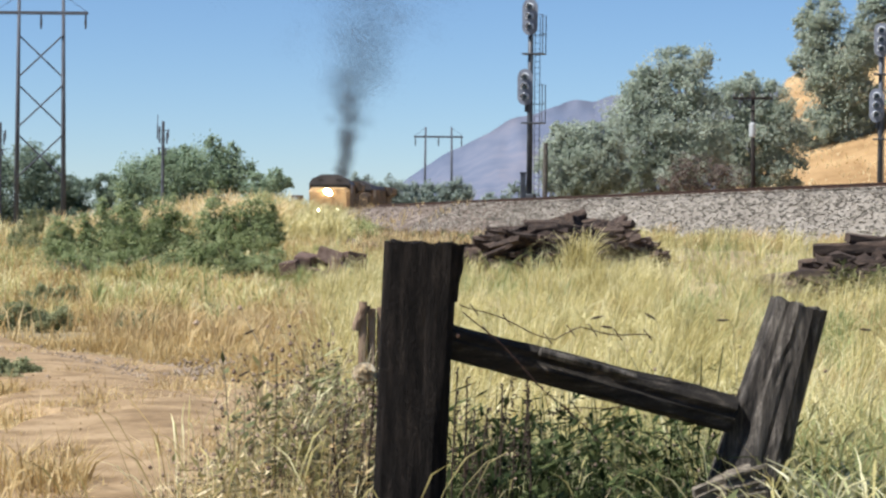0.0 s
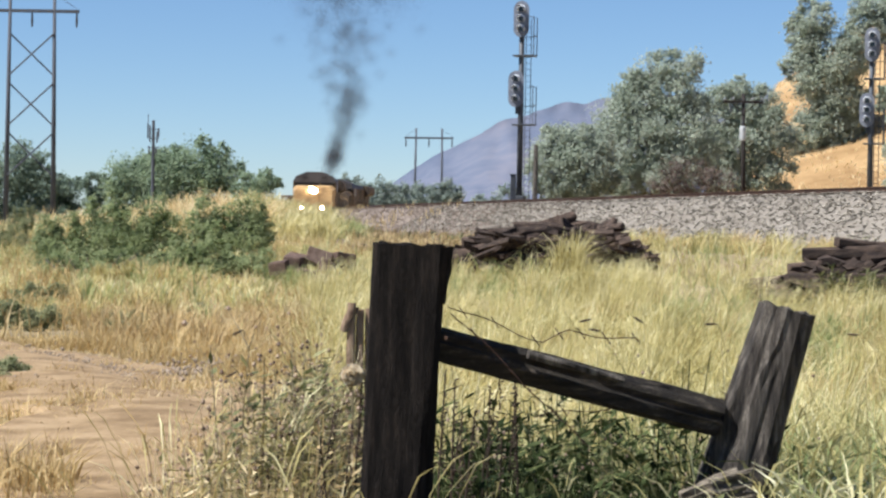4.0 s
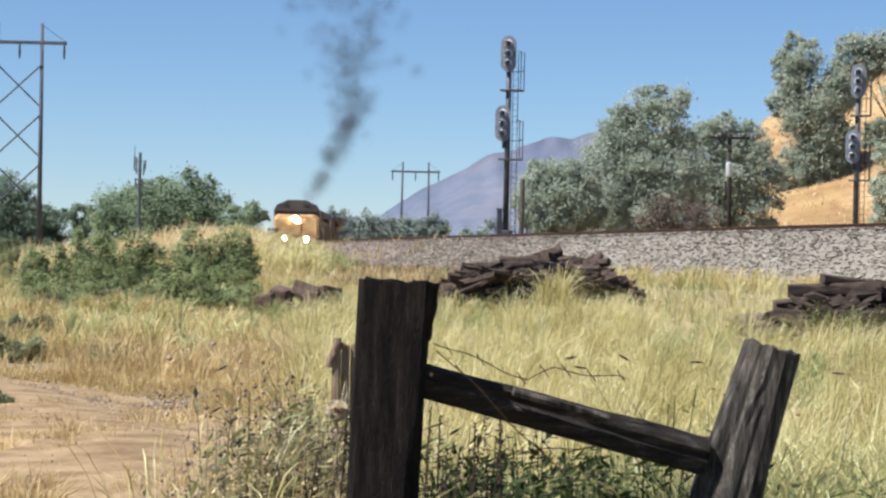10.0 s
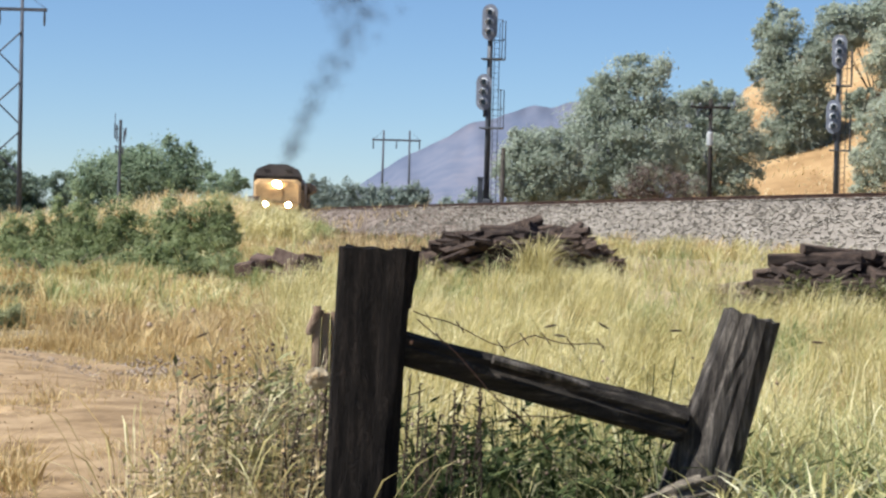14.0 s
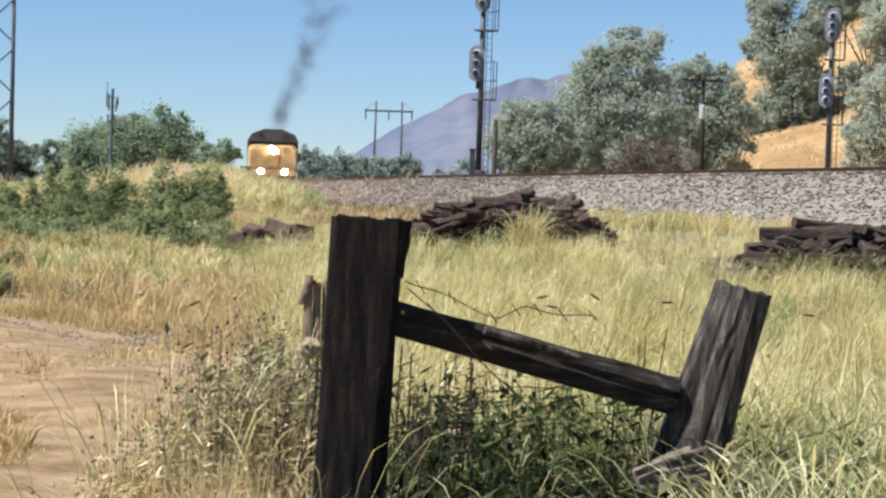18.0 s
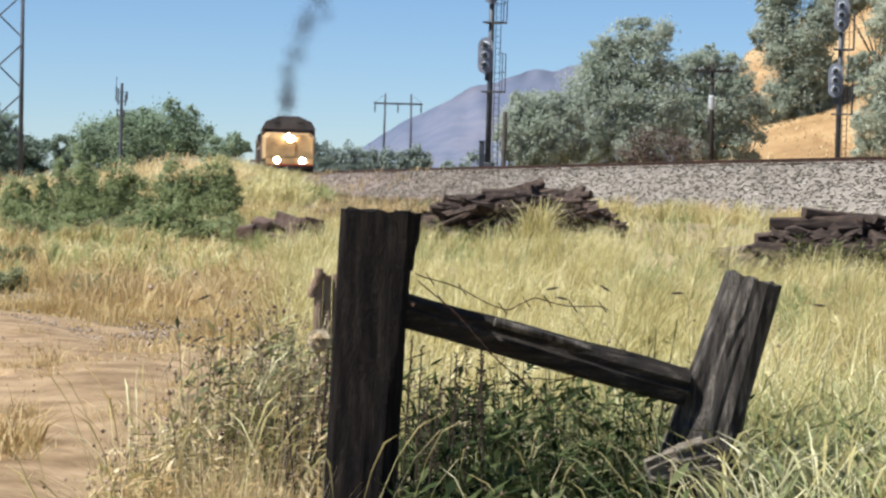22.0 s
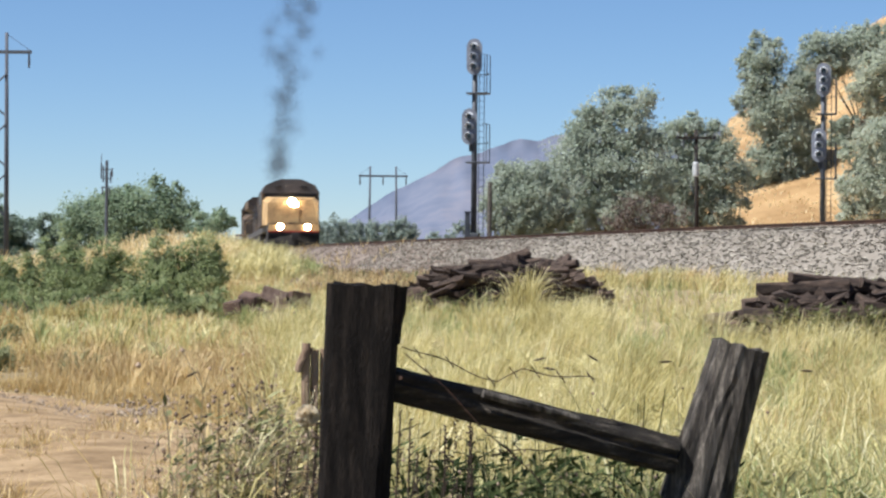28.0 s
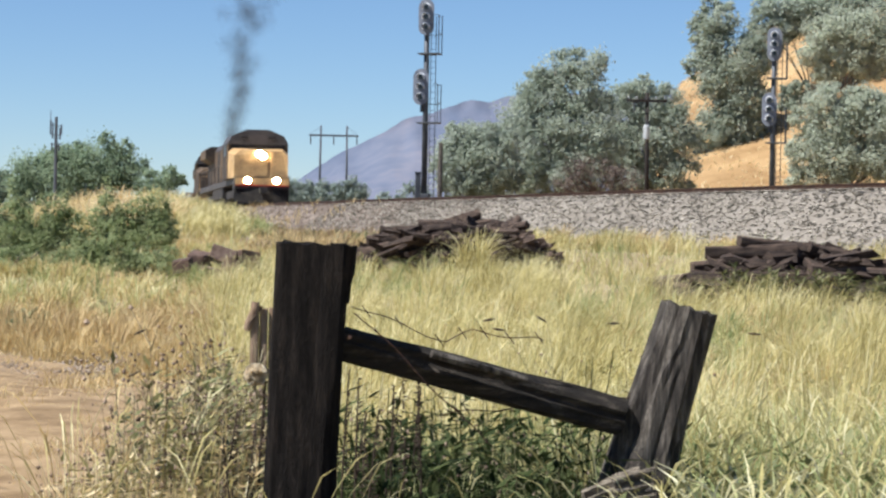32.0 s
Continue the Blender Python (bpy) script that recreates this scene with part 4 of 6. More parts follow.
mount = tagged(raw("backdrop", mv, mf, M_MOUNT, smooth=True), "mountain ridge on the horizon, blue-violet haze put into its colour", "mountain", kind="structure")


# ---- the train ----
def locomotive(label, lamp, nose_paint):
    g = empty("locomotive", Matrix(), label, "locomotive", "locomotives of the train")
    HW = 1.68
    part("underframe", boxes((-1.45, 1.45, -22.2, -0.9, 1.25, 1.62), bevel=0.03), M_GREY, g)
    bm = bmesh.new()
    prism(bm, [(-1.5, 0.95), (1.5, 0.95), (1.5, 1.62), (-1.5, 1.62)], -1.0, -0.55)
    part("pilot", bm, M_UNDER, g, "dark front pilot plate")
    part("front_sill", boxes((-1.48, 1.48, -0.56, -0.53, 1.2, 1.64), bevel=0.01), nose_paint, g)
    part("walkway_lip", boxes((-1.5, 1.5, -1.16, -0.52, 1.622, 1.66), bevel=0.008), M_GREY, g)
    bm = bmesh.new()
    vs = [bm.verts.new(p) for p in ((-1.5, -0.6, 0.12), (0, -0.2, 0.12), (1.5, -0.6, 0.12), (1.5, -0.72, 0.95), (0, -0.5, 0.95), (-1.5, -0.72, 0.95))]
    bm.faces.new((vs[0], vs[1], vs[4], vs[5]))
    bm.faces.new((vs[1], vs[2], vs[3], vs[4]))
    bmesh.ops.solidify(bm, geom=bm.faces[:], thickness=0.05)
    part("snow_plow", bm, M_UNDER, g)
    part("coupler", boxes((-0.12, 0.12, -0.6, 0.15, 0.72, 1.0), (-0.2, 0.2, 0.0, 0.2, 0.68, 1.04), bevel=0.02), M_UNDER, g)
    # nose, narrower at the front and bevelled
    bm = bmesh.new()
    a = [bm.verts.new(p) for p in ((-1.48, -1.15, 1.62), (1.48, -1.15, 1.62), (1.48, -1.15, 2.95), (1.15, -1.25, 3.25), (-1.15, -1.25, 3.25), (-1.48, -1.15, 2.95))]
    b = [bm.verts.new(p) for p in ((-1.66, -2.9, 1.62), (1.66, -2.9, 1.62), (1.66, -2.9, 3.2), (1.4, -2.9, 3.46), (-1.4, -2.9, 3.46), (-1.66, -2.9, 3.2))]
    for i in range(6):
        bm.faces.new((a[i], a[(i + 1) % 6], b[(i + 1) % 6], b[i]))
    bm.faces.new(a[::-1])
    bmesh.ops.recalc_face_normals(bm, faces=bm.faces[:])
    nose = part("nose", bm, nose_paint, g, "nose with a low headlight")
    part("nose_door", boxes((-0.35, 0.35, -1.14, -1.10, 1.75, 2.72), bevel=0.01), nose_paint, nose)
    part("red_stripe", boxes((-1.47, 1.47, -0.535, -0.515, 1.13, 1.19)), M_RED, nose)
    cabline = [(-HW, 1.62), (HW, 1.62), (HW, 3.74), (1.45, 4.2), (0.62, 4.58), (-0.62, 4.58), (-1.45, 4.2), (-HW, 3.74)]
    cab = part("cab", prism(bmesh.new(), cabline[:3] + [(-HW, 3.74)], -5.8, -2.85), M_HOOD, g, "cab with soot and shade in its paint, dark windshields")
    part("cab_roof", prism(bmesh.new(), [(HW + 0.03, 3.68)] + cabline[3:7] + [(-HW - 0.03, 3.68)], -5.9, -2.7), M_GREY, cab, "grey bevelled cab roof")
    for s in (-1, 1):
        part("windshield", boxes(sorted_box(s * 0.08, s * 1.52, -2.85, -2.80, 3.46, 3.95), bevel=0.005), M_GLASS, cab)
        part("number_board", boxes(sorted_box(s * 0.55, s * 0.95, -2.75, -2.66, 4.03, 4.17), bevel=0.01), M_GLASS, cab)
        part("side_window", boxes(sorted_box(s * (HW - 0.01), s * (HW + 0.015), -4.8, -3.4, 3.0, 3.75)), M_GLASS, cab)
        dl = part("ditch_light", bar([(s * 0.79, -0.95, 1.46), (s * 0.79, -0.52, 1.46)], 0.16, 14), M_UNDER, g)
        part("lens", bar([(s * 0.79, -0.52, 1.46), (s * 0.79, -0.49, 1.46), (s * 0.79, -0.46, 1.46)], [0.18, 0.15, 0.05], 16), lamp, dl, "glowing lamp" if lamp is M_HEADLIGHT else "unlit lamp")
    hl = part("headlight", boxes((-0.30, 0.30, -1.25, -1.12, 2.76, 3.24), bevel=0.08), M_UNDER, g)
    for s in (-1, 1):
        part("lens", bar([(s * 0.09, -1.12, 3.0 + s * 0.06), (s * 0.09, -1.07, 3.0 + s * 0.06), (s * 0.09, -1.03, 3.0 + s * 0.06)], [0.20, 0.17, 0.06], 16), lamp, hl, "glowing twin lamp" if lamp is M_HEADLIGHT else "unlit twin lamp")
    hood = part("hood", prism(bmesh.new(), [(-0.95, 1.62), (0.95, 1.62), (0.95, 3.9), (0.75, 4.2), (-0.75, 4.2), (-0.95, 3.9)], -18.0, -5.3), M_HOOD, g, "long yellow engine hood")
    part("hood_roof", prism(bmesh.new(), [(-0.98, 3.88), (0.98, 3.88), (0.78, 4.26), (-0.78, 4.26)], -17.9, -5.42), M_GREY, hood)
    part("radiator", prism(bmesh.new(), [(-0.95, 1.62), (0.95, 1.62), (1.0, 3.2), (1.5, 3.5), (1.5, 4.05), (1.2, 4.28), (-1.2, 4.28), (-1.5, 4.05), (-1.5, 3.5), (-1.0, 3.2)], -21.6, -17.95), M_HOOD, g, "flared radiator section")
    part("exhaust_stack", boxes((-0.3, 0.3, -11.4, -10.6, 4.24, 4.46), bevel=0.03), M_UNDER, g)
    for s in (-1, 1):
        for k in range(7):
            part("hood_door", boxes(sorted_box(s * 0.945, s * 0.975, -7.2 - k * 1.5, -5.9 - k * 1.5, 1.8, 3.7), bevel=0.008), M_HOOD, hood)
        part("dynamic_brake", boxes(sorted_box(s * 0.9, s * 1.2, -8.4, -5.8, 3.65, 4.2), bevel=0.04), M_GREY, g)
        rail = bar([(s * 1.42, -5.5, 2.65), (s * 1.42, -21.8, 2.65)], 0.022, 6)
        part("handrail", rail, M_GREY, g)
        part("nose_handrail", bar([(s * 1.42, -0.75, 1.6), (s * 1.42, -0.75, 2.7), (s * 0.55, -0.72, 2.7), (s * 0.5, -0.72, 1.6)], 0.022, 6), M_YELLOW, g)
        for y in np.arange(-6.0, -21.9, -2.2):
            part("stanchion", bar([(s * 1.42, y, 1.6), (s * 1.42, y, 2.65)], 0.02, 6), M_GREY, g)
        part("steps", boxes(*[sorted_box(s * 1.15, s * 1.5, -1.55, -1.0, z, z + 0.04) for z in (0.45, 0.75, 1.05)], sorted_box(s * 1.46, s * 1.5, -1.6, -0.95, 0.4, 1.3)), M_UNDER, g)
    part("fuel_tank", prism(bmesh.new(), [(-1.4, 1.25), (-1.4, 0.6), (-1.0, 0.3), (1.0, 0.3), (1.4, 0.6), (1.4, 1.25)], -14.2, -8.2), M_UNDER, g)
    axles = []
    for y in (-4.9, -17.2):
        part("truck_frame", boxes((-1.25, -1.02, y - 2.5, y + 2.5, 0.5, 0.95), (1.02, 1.25, y - 2.5, y + 2.5, 0.5, 0.95), (-1.1, 1.1, y - 0.3, y + 0.3, 0.8, 1.22), bevel=0.03), M_UNDER, g)
        for dy in (-1.85, 0, 1.85):
            bm = bmesh.new()
            tube(bm, [(-1.0, 0, 0), (1.0, 0, 0)], 0.09, 8)
            for s in (-1, 1):
                tube(bm, [(s * 0.69, 0, 0), (s * 0.72, 0, 0), (s * 0.73, 0, 0), (s * 0.83, 0, 0)], [0.56, 0.56, 0.53, 0.53], 20)
            w = part("wheelset", bm, M_UNDER, g)
            w.matrix_basis = pose(0, y + dy, 0.53)
            axles.append(w)
    # broad comfort cab and wide hood
    for o in g.children_recursive:
        if o not in axles:
            o.data.transform(Matrix.Diagonal((1.08, 1, 1, 1)))
    return g, axles


def sorted_box(x0, x1, *rest):
    return (min(x0, x1), max(x0, x1), *rest)


UNIT = 22.8
loco, loco_axles = locomotive("yellow and grey diesel locomotive with lit headlights leading the train", M_HEADLIGHT, M_YELLOW)
units = [(loco, 0.0)]
second, second_axles = locomotive("yellow diesel locomotive coupled behind the leading one, soot and shade in its paint", M_LENS, M_HOOD)
units += [(second, -UNIT)]

# ---- diesel smoke ----
smoke = empty("smoke_plume", Matrix(), "dark grey diesel smoke drifting up from the leading locomotive", "smoke", kind="stuff")


def puff_mesh(n, radius, flake):
    P = rng.normal(0, 0.5, (n, 3)) * radius
    A, B = rng.normal(0, 1, (n, 3)), rng.normal(0, 1, (n, 3))
    A *= flake / np.linalg.norm(A, axis=1)[:, None]
    B *= flake / np.linalg.norm(B, axis=1)[:, None]
    V = np.stack([P, P + A, P + B], 1).reshape(-1, 3)
    me = bpy.data.meshes.new("puff")
    me.from_pydata(V.tolist(), [], np.arange(3 * n).reshape(-1, 3).tolist())
    me.materials.append(M_SOOT)
    return me


HEAVY = [puff_mesh(850, 2.0, 0.066) for _ in range(3)]      # broad billows high up
EARLY = [puff_mesh(720, 0.74, 0.057) for _ in range(3)]
THIN = [puff_mesh(820, 0.75, 0.054) for _ in range(3)]
PUFFS = [puff_mesh(1000, 0.68, 0.055) for _ in range(4)]
puffs = []
for k in range(920):
    born = -11.0 + k * 0.03 if k < 640 else 8.2 + (k - 640) * 0.085
    o = new("puff", HEAVY[k % 3] if born < -3.5 else EARLY[k % 3] if born < 8.2 else THIN[k % 3] if born < 20 else PUFFS[k % 4])
    o.parent = smoke
    puffs.append((o, born, rng.normal(0, 1, 3), rng.uniform(0, 360)))


def on_rails(s):
    """A long vehicle stands along the chord between its two trucks."""
    m = track_pose(s).copy()
    turn = Matrix.Rotation(-11.0 / TR_R, 4, "Z")
    return Matrix.Translation(m.translation) @ turn @ m.to_3x3().to_4x4()


def motions():
    for u, back in units:
        walk(u, [(t, on_rails(SPEED * t + 1.1 + back)) for t in range(0, 33, 2)])
    turn = math.degrees(SPEED / 0.53)
    n = 96
    for w in loco_axles:
        base = w.matrix_basis.copy()
        walk(w, [(32 * i / n, base @ pose(0, 0, 0, -turn * 32 * i / n)) for i in range(n + 1)])
    for o, born, q, ang in puffs:
        def at(t):
            a = t - born
            e = track_pose(SPEED * max(born, 0.0 if born < -9 else born)) @ Vector((0, -11, 4.2))
            e.x += float(np.interp(born, [0, 5, 9, 16, 20, 23, 27, 32], [0.5, 0.8, 0.75, 0.55, 0.35, 0.3, 0.2, -0.3]))
            if a <= 0:
                return track_pose(SPEED * t) @ Vector((0.2 * q[0], -11 + 0.3 * q[1], 3.0))
            wild = 1.0 - 0.8 * float(smoothstep(1, 9, born))      # the first billows are broad and torn
            spread = 0.06 + 0.115 * a + 0.030 * wild * min(a, 9) ** 2
            up = 2.3 * a
            drift = float(np.interp(born, [-10, -3, 0, 3, 6, 10, 16, 21, 24, 26, 30], [0.0, 0.12, 0.32, 0.6, 0.95, 0.95, 0.62, 0.34, 0.24, 0.36, 0.38])) * (a if a < 5 else 5 + 0.3 * (a - 5))
            sway = (0.22 * math.sin(born * 2.1) + 0.3 * math.sin(born * 0.83 + 1) + 0.06 * math.sin(born * 4.7)) * min(a, 10) * (0.12 + 0.28 * wild)
            return e + Vector((drift + q[0] * spread + sway, 0.3 * a + q[1] * spread, up + 0.22 * q[2] * a * (0.4 + wild)))
        ts = sorted({0.0, 32.0, *[min(32.0, max(0.0, born + d)) for d in (-0.05, 0.3, 1, 2, 4, 7, 11, 16, 22)], *[float(t) for t in range(0, 33, 8) if t < born]})
        walk(o, [(t, Matrix.Translation(at(t)) @ pose(0, 0, 0, ang, ang * 0.7, ang * 1.3)) for t in ts])


# ---- fence at the front ----
def timber(bm, p0, p1, half0, half1, rings=9, sides=14, wear=0.012, flat=0.0, seed=0.0, cracks=()):
    """A weathered, slightly crooked timber from p0 to p1 with a split, uneven end. flat > 0: squarish section."""
    p0, p1 = Vector(p0), Vector(p1)
    d = (p1 - p0).normalized()
    a = Vector((0, 1, 0)).cross(d).normalized()
    b = d.cross(a)
    rows = []
    for i in range(rings):
        q = i / (rings - 1)
        c = p0.lerp(p1, q)
        hw = half0 + (half1 - half0) * q
        row = []
        for k in range(sides):
            t = 2 * math.pi * (k + 0.5) / sides
            ca, sa = math.cos(t), math.sin(t)
            e = max(abs(ca), abs(sa))
            r = hw * ((1 - flat) + flat / e) * (0.97 if flat else 1)
            groove = noise.noise(Vector((ca * 3 + seed, sa * 3, q * 1.4 + seed)))
            r *= 1 + wear / hw * (groove * 1.4 + 0.6 * noise.noise(Vector((ca * 9, sa * 9 + seed, q * 4))))
            for n, at in enumerate(cracks):
                off = abs((t - at - 0.12 * math.sin(q * 7 + n) + math.pi) % (2 * math.pi) - math.pi)
                if off < 2.2 * math.pi / sides:
                    r *= 1 - 0.13 * max(0, noise.noise(Vector((n * 3.1, q * 2.6, seed))) + 0.55)
            along = 0.0
            if i == rings - 1:
                along = 0.6 * wear * (1 + 3 * noise.noise(Vector((ca * 2.3 + seed, sa * 2.3, 5))))
            row.append(bm.verts.new(c + r * (ca * a + sa * b) + d * along))
        rows.append(row)
    for r0, r1 in zip(rows, rows[1:]):
        for k in range(sides):
            bm.faces.new((r0[k], r0[(k + 1) % sides], r1[(k + 1) % sides], r1[k]))
    for r, way in ((rows[0], -1), (rows[-1], 1)):
        ctr = bm.verts.new(sum((v.co for v in r), Vector()) / sides + d * (way * 0.004 - (0.012 if way > 0 else 0)))
        for k in range(sides):
            f = (r[k], r[(k + 1) % sides], ctr)
            bm.faces.new(f if way > 0 else f[::-1])
    bmesh.ops.recalc_face_normals(bm, faces=bm.faces[:])
    return bm


post = empty("fence_post", pose(-0.2, 6.08, 0), "thick dark weathered square timber fence post", "fence post", "fence posts")
part("shaft", timber(bmesh.new(), (-0.028, 0, -0.1), (0.040, 0, 1.392), 0.094, 0.097, 26, 40, 0.007, 0.85, 1.0), M_POST, post)
part("splinter", timber(bmesh.new(), (0.108, -0.055, 1.24), (0.118, -0.055, 1.388), 0.026, 0.034, 10, 14, 0.008, 0.6, 7.0), M_POST, post, "split chip at the top corner")
lean = empty("fence_post", pose(0.86, 6.35, 0), "leaning split grey round fence post", "fence post", "fence posts")
part("shaft", timber(bmesh.new(), (-0.34, 0.0, -0.1), (0.025, 0.0, 1.225), 0.150, 0.080, 30, 48, 0.010, 0.35, 4.0, (0.9, 2.2, 3.9, 4.5, 4.85, 5.5)), M_SPLIT, lean)
brace = empty("fence_rail", Matrix(), "half-round grey brace rail wedged between the two posts", "fence rail")
part("timber", timber(bmesh.new(), (-0.09, 6.10, 1.130), (0.69, 6.30, 0.925), 0.046, 0.053, 26, 24, 0.011, 0.3, 9.0, (1.2, 2.6, 4.4, 5.3)), M_BRACE, brace)
part("bark_strip", timber(bmesh.new(), (0.16, 6.095, 1.105), (0.42, 6.165, 1.035), 0.012, 0.009, 10, 10, 0.004, 0.3, 6.0), M_POST_GREY, brace, "loose strip of paler bark")
part("nail", bar([(-0.062, 6.02, 1.15), (-0.062, 5.99, 1.15)], 0.005, 8), M_RUST, brace)
stub = empty("broken_board", Matrix(), "pale broken board end in the weeds", "board")
part("board", timber(bmesh.new(), (0.59, 6.14, 0.70), (0.735, 6.16, 0.755), 0.034, 0.044, 14, 24, 0.012, 0.55, 3.0, (1.0, 2.5, 4.0, 4.9)), M_PALE, stub)
for k in range(14):
    a, b = rng.uniform(-0.045, 0.045), rng.uniform(-0.045, 0.03)
    part("splinter", timber(bmesh.new(), (0.66, 6.13 + b, 0.738 + a), (0.745 + rng.uniform(0, 0.035), 6.14 + b, 0.762 + a * 1.1 + rng.uniform(-0.01, 0.01)), 0.008, 0.003, 5, 7, 0.002, 0.2, k), M_PALE, stub)
rear = empty("fence_post", pose(-0.36, 8.2, 0), "ribbed grey-brown post behind the thick one", "fence post", "fence posts")
for k in range(4):
    part("slat", timber(bmesh.new(), (-0.075 + k * 0.032, 0.01 * k, -0.1), (-0.07 + k * 0.032, 0.01 * k, 1.16 - 0.015 * (k % 2) - 0.01 * k), 0.017, 0.015, 8, 10, 0.003, 0.4, k), M_RIB, rear)
part("knot", timber(bmesh.new(), (-0.10, -0.01, 1.06), (-0.06, -0.01, 1.15), 0.012, 0.02, 6, 10, 0.004, 0.2, 2), M_RIB, rear)


def wire(points, label):
    w = empty("barbed_wire", Matrix(), label, "wire", "fence wires")
    pts = []
    for (a, b) in zip(points, points[1:]):
        for q in np.linspace(0, 1, 8, endpoint=False):
            p = Vector(a).lerp(Vector(b), q)
            pts.append(p + Vector((0, 0, 0.006 * math.sin(p.x * 31))))
    pts.append(Vector(points[-1]))
    part("strand", bar(pts, 0.0017, 5), M_RUST, w)
    for p in pts[3::6]:
        part("barb", bar([p + Vector((-0.012, 0, 0.016)), p + Vector((0.012, 0, -0.016))], 0.0016, 4), M_RUST, w)


wire([(-0.06, 6.1, 1.235), (0.05, 6.12, 1.19), (0.2, 6.15, 1.135), (0.27, 6.15, 1.165), (0.36, 6.16, 1.155), (0.47, 6.2, 1.14)], "rusty barbed wire curling off the post")
wire([(-0.05, 6.0, 1.22), (0.12, 6.0, 1.06), (0.25, 6.02, 0.93), (0.33, 6.05, 0.86)], "slack rusty barbed wire hanging down")
wire([(0.18, 6.2, 0.93), (0.4, 6.22, 0.955), (0.62, 6.3, 0.965), (0.8, 6.34, 0.99)], "slack rusty barbed wire in the weeds")


# ---- plants at the front ----
def front_grass(n, x0, x1, y0, y1, h0, h1, w, mat, label, lean=0.5):
    x, y = rng.uniform(x0, x1, n), rng.uniform(y0, y1, n)
    c = np.sin(x * 9.1 + 2 * np.sin(y * 5)) * np.sin(y * 7.3)
    ok = (rng.random(n) < 0.6 + 0.4 * c) & (off_road(x, y) > 1.0)
    x, y = x[ok], y[ok]
    m = len(x)
    h = h0 + (h1 - h0) * rng.random(m) ** 1.6
    return blades("grass", x, y, h, w * rng.uniform(0.6, 1.4, m), rng.uniform(0.05, lean * 1.6, m), mat, label)


def weeds(n, x0, x1, y0, y1, h0, h1, label, seeds=14, leafy=8, stalk=None, leafmat=None, leaf=1.0, bead=0.0045, fall=0.0):
    """Branching stalks, each with narrow leaves and small brown heads; three meshes for the whole stand."""
    sv, sf, hv, hf, lv, lf = [], [], [], [], [], []

    def ribbon(p, q, w):
        a = rng.uniform(0, 6.28)
        o = np.array([math.cos(a), math.sin(a), 0]) * w
        k = len(sv)
        sv.extend([tuple(p - o), tuple(p + o), tuple(q + o * 0.5), tuple(q - o * 0.5)])
        sf.append((k, k + 1, k + 2, k + 3))

    def head(p, r):
        k = len(hv)
        for d in ((1, 0, 0), (-1, 0, 0), (0, 1, 0), (0, -1, 0), (0, 0, 1.3), (0, 0, -1.0)):
            hv.append(tuple(p + np.array(d) * r * rng.uniform(0.7, 1.3)))
        for f in ((0, 2, 4), (2, 1, 4), (1, 3, 4), (3, 0, 4), (2, 0, 5), (1, 2, 5), (3, 1, 5), (0, 3, 5)):
            hf.append(tuple(k + i for i in f))

    for _ in range(n):
        x, y = rng.uniform(x0, x1), rng.uniform(y0, y1)
        h = rng.uniform(h0, h1) * (1 - fall * (x1 - x) / (x1 - x0))
        base = np.array([x, y, float(bank(np.array([x]), np.array([y]))[0]) - 0.02])
        top = base + np.array([rng.normal(0, 0.1 * h), rng.normal(0, 0.1 * h), h])
        mid = base + (top - base) * 0.5 + rng.normal(0, 0.02, 3)
        ribbon(base, mid, 0.0035)
        ribbon(mid, top, 0.0028)
        for _ in range(seeds):
            q = rng.uniform(0.45, 1.0)
            p = base + (top - base) * q
            d = np.array([rng.normal(0, 0.085), rng.normal(0, 0.085), rng.uniform(0.02, 0.11)]) * h
            ribbon(p, p + d, 0.0016)
            head(p + d, bead * rng.uniform(0.5, 1.4))
        for _ in range(leafy):
            q = rng.uniform(0.3, 0.95)
            p = base + (top - base) * q
            d = np.array([rng.normal(0, 0.07), rng.normal(0, 0.07), rng.uniform(-0.03, 0.06)]) * leaf
            o = np.cross(d, (0.3, 0.2, 1.0))
            o = o / (np.linalg.norm(o) + 1e-6) * rng.uniform(0.006, 0.014) * leaf
            k = len(lv)
            lv.extend([tuple(p), tuple(p + d * 0.5 + o), tuple(p + d), tuple(p + d * 0.5 - o)])
            lf.append((k, k + 1, k + 2, k + 3))
    g = empty("weeds", Matrix(), label, "weeds", kind="stuff")
    raw("stalks", sv, sf, stalk or M_WEED, g)
    if hv:
        raw("seed_heads", hv, hf, M_SEED, g)
    if lv:
        raw("leaves", lv, lf, leafmat or M_WEEDLEAF, g)
    return g


weeds(210, -0.98, -0.36, 6.5, 8.3, 0.72, 1.0, "bushy grey-green weeds with dark seed heads by the post", seeds=13, leafy=44, stalk=M_WEED, leafmat=M_GREYLEAF, leaf=0.85, bead=0.0050, fall=0.36)
weeds(160, -0.98, -0.36, 6.3, 8.0, 0.6, 0.95, "dry straw-coloured weeds among the seed heads", seeds=3, leafy=36, stalk=M_GOLD, leafmat=M_GOLD, leaf=0.6, bead=0.006, fall=0.25)
weeds(50, -0.75, -0.40, 6.6, 8.3, 0.9, 1.1, "taller weeds with brown seed heads beside the post", seeds=14, leafy=30, stalk=M_WEED, leafmat=M_WEEDLEAF, leaf=0.8, bead=0.006)
weeds(40, -0.80, -0.50, 10.6, 11.6, 0.5, 0.78, "fresh green weeds behind the post", seeds=0, leafy=46, stalk=M_WEEDLEAF, leafmat=M_FRESH, leaf=0.75)
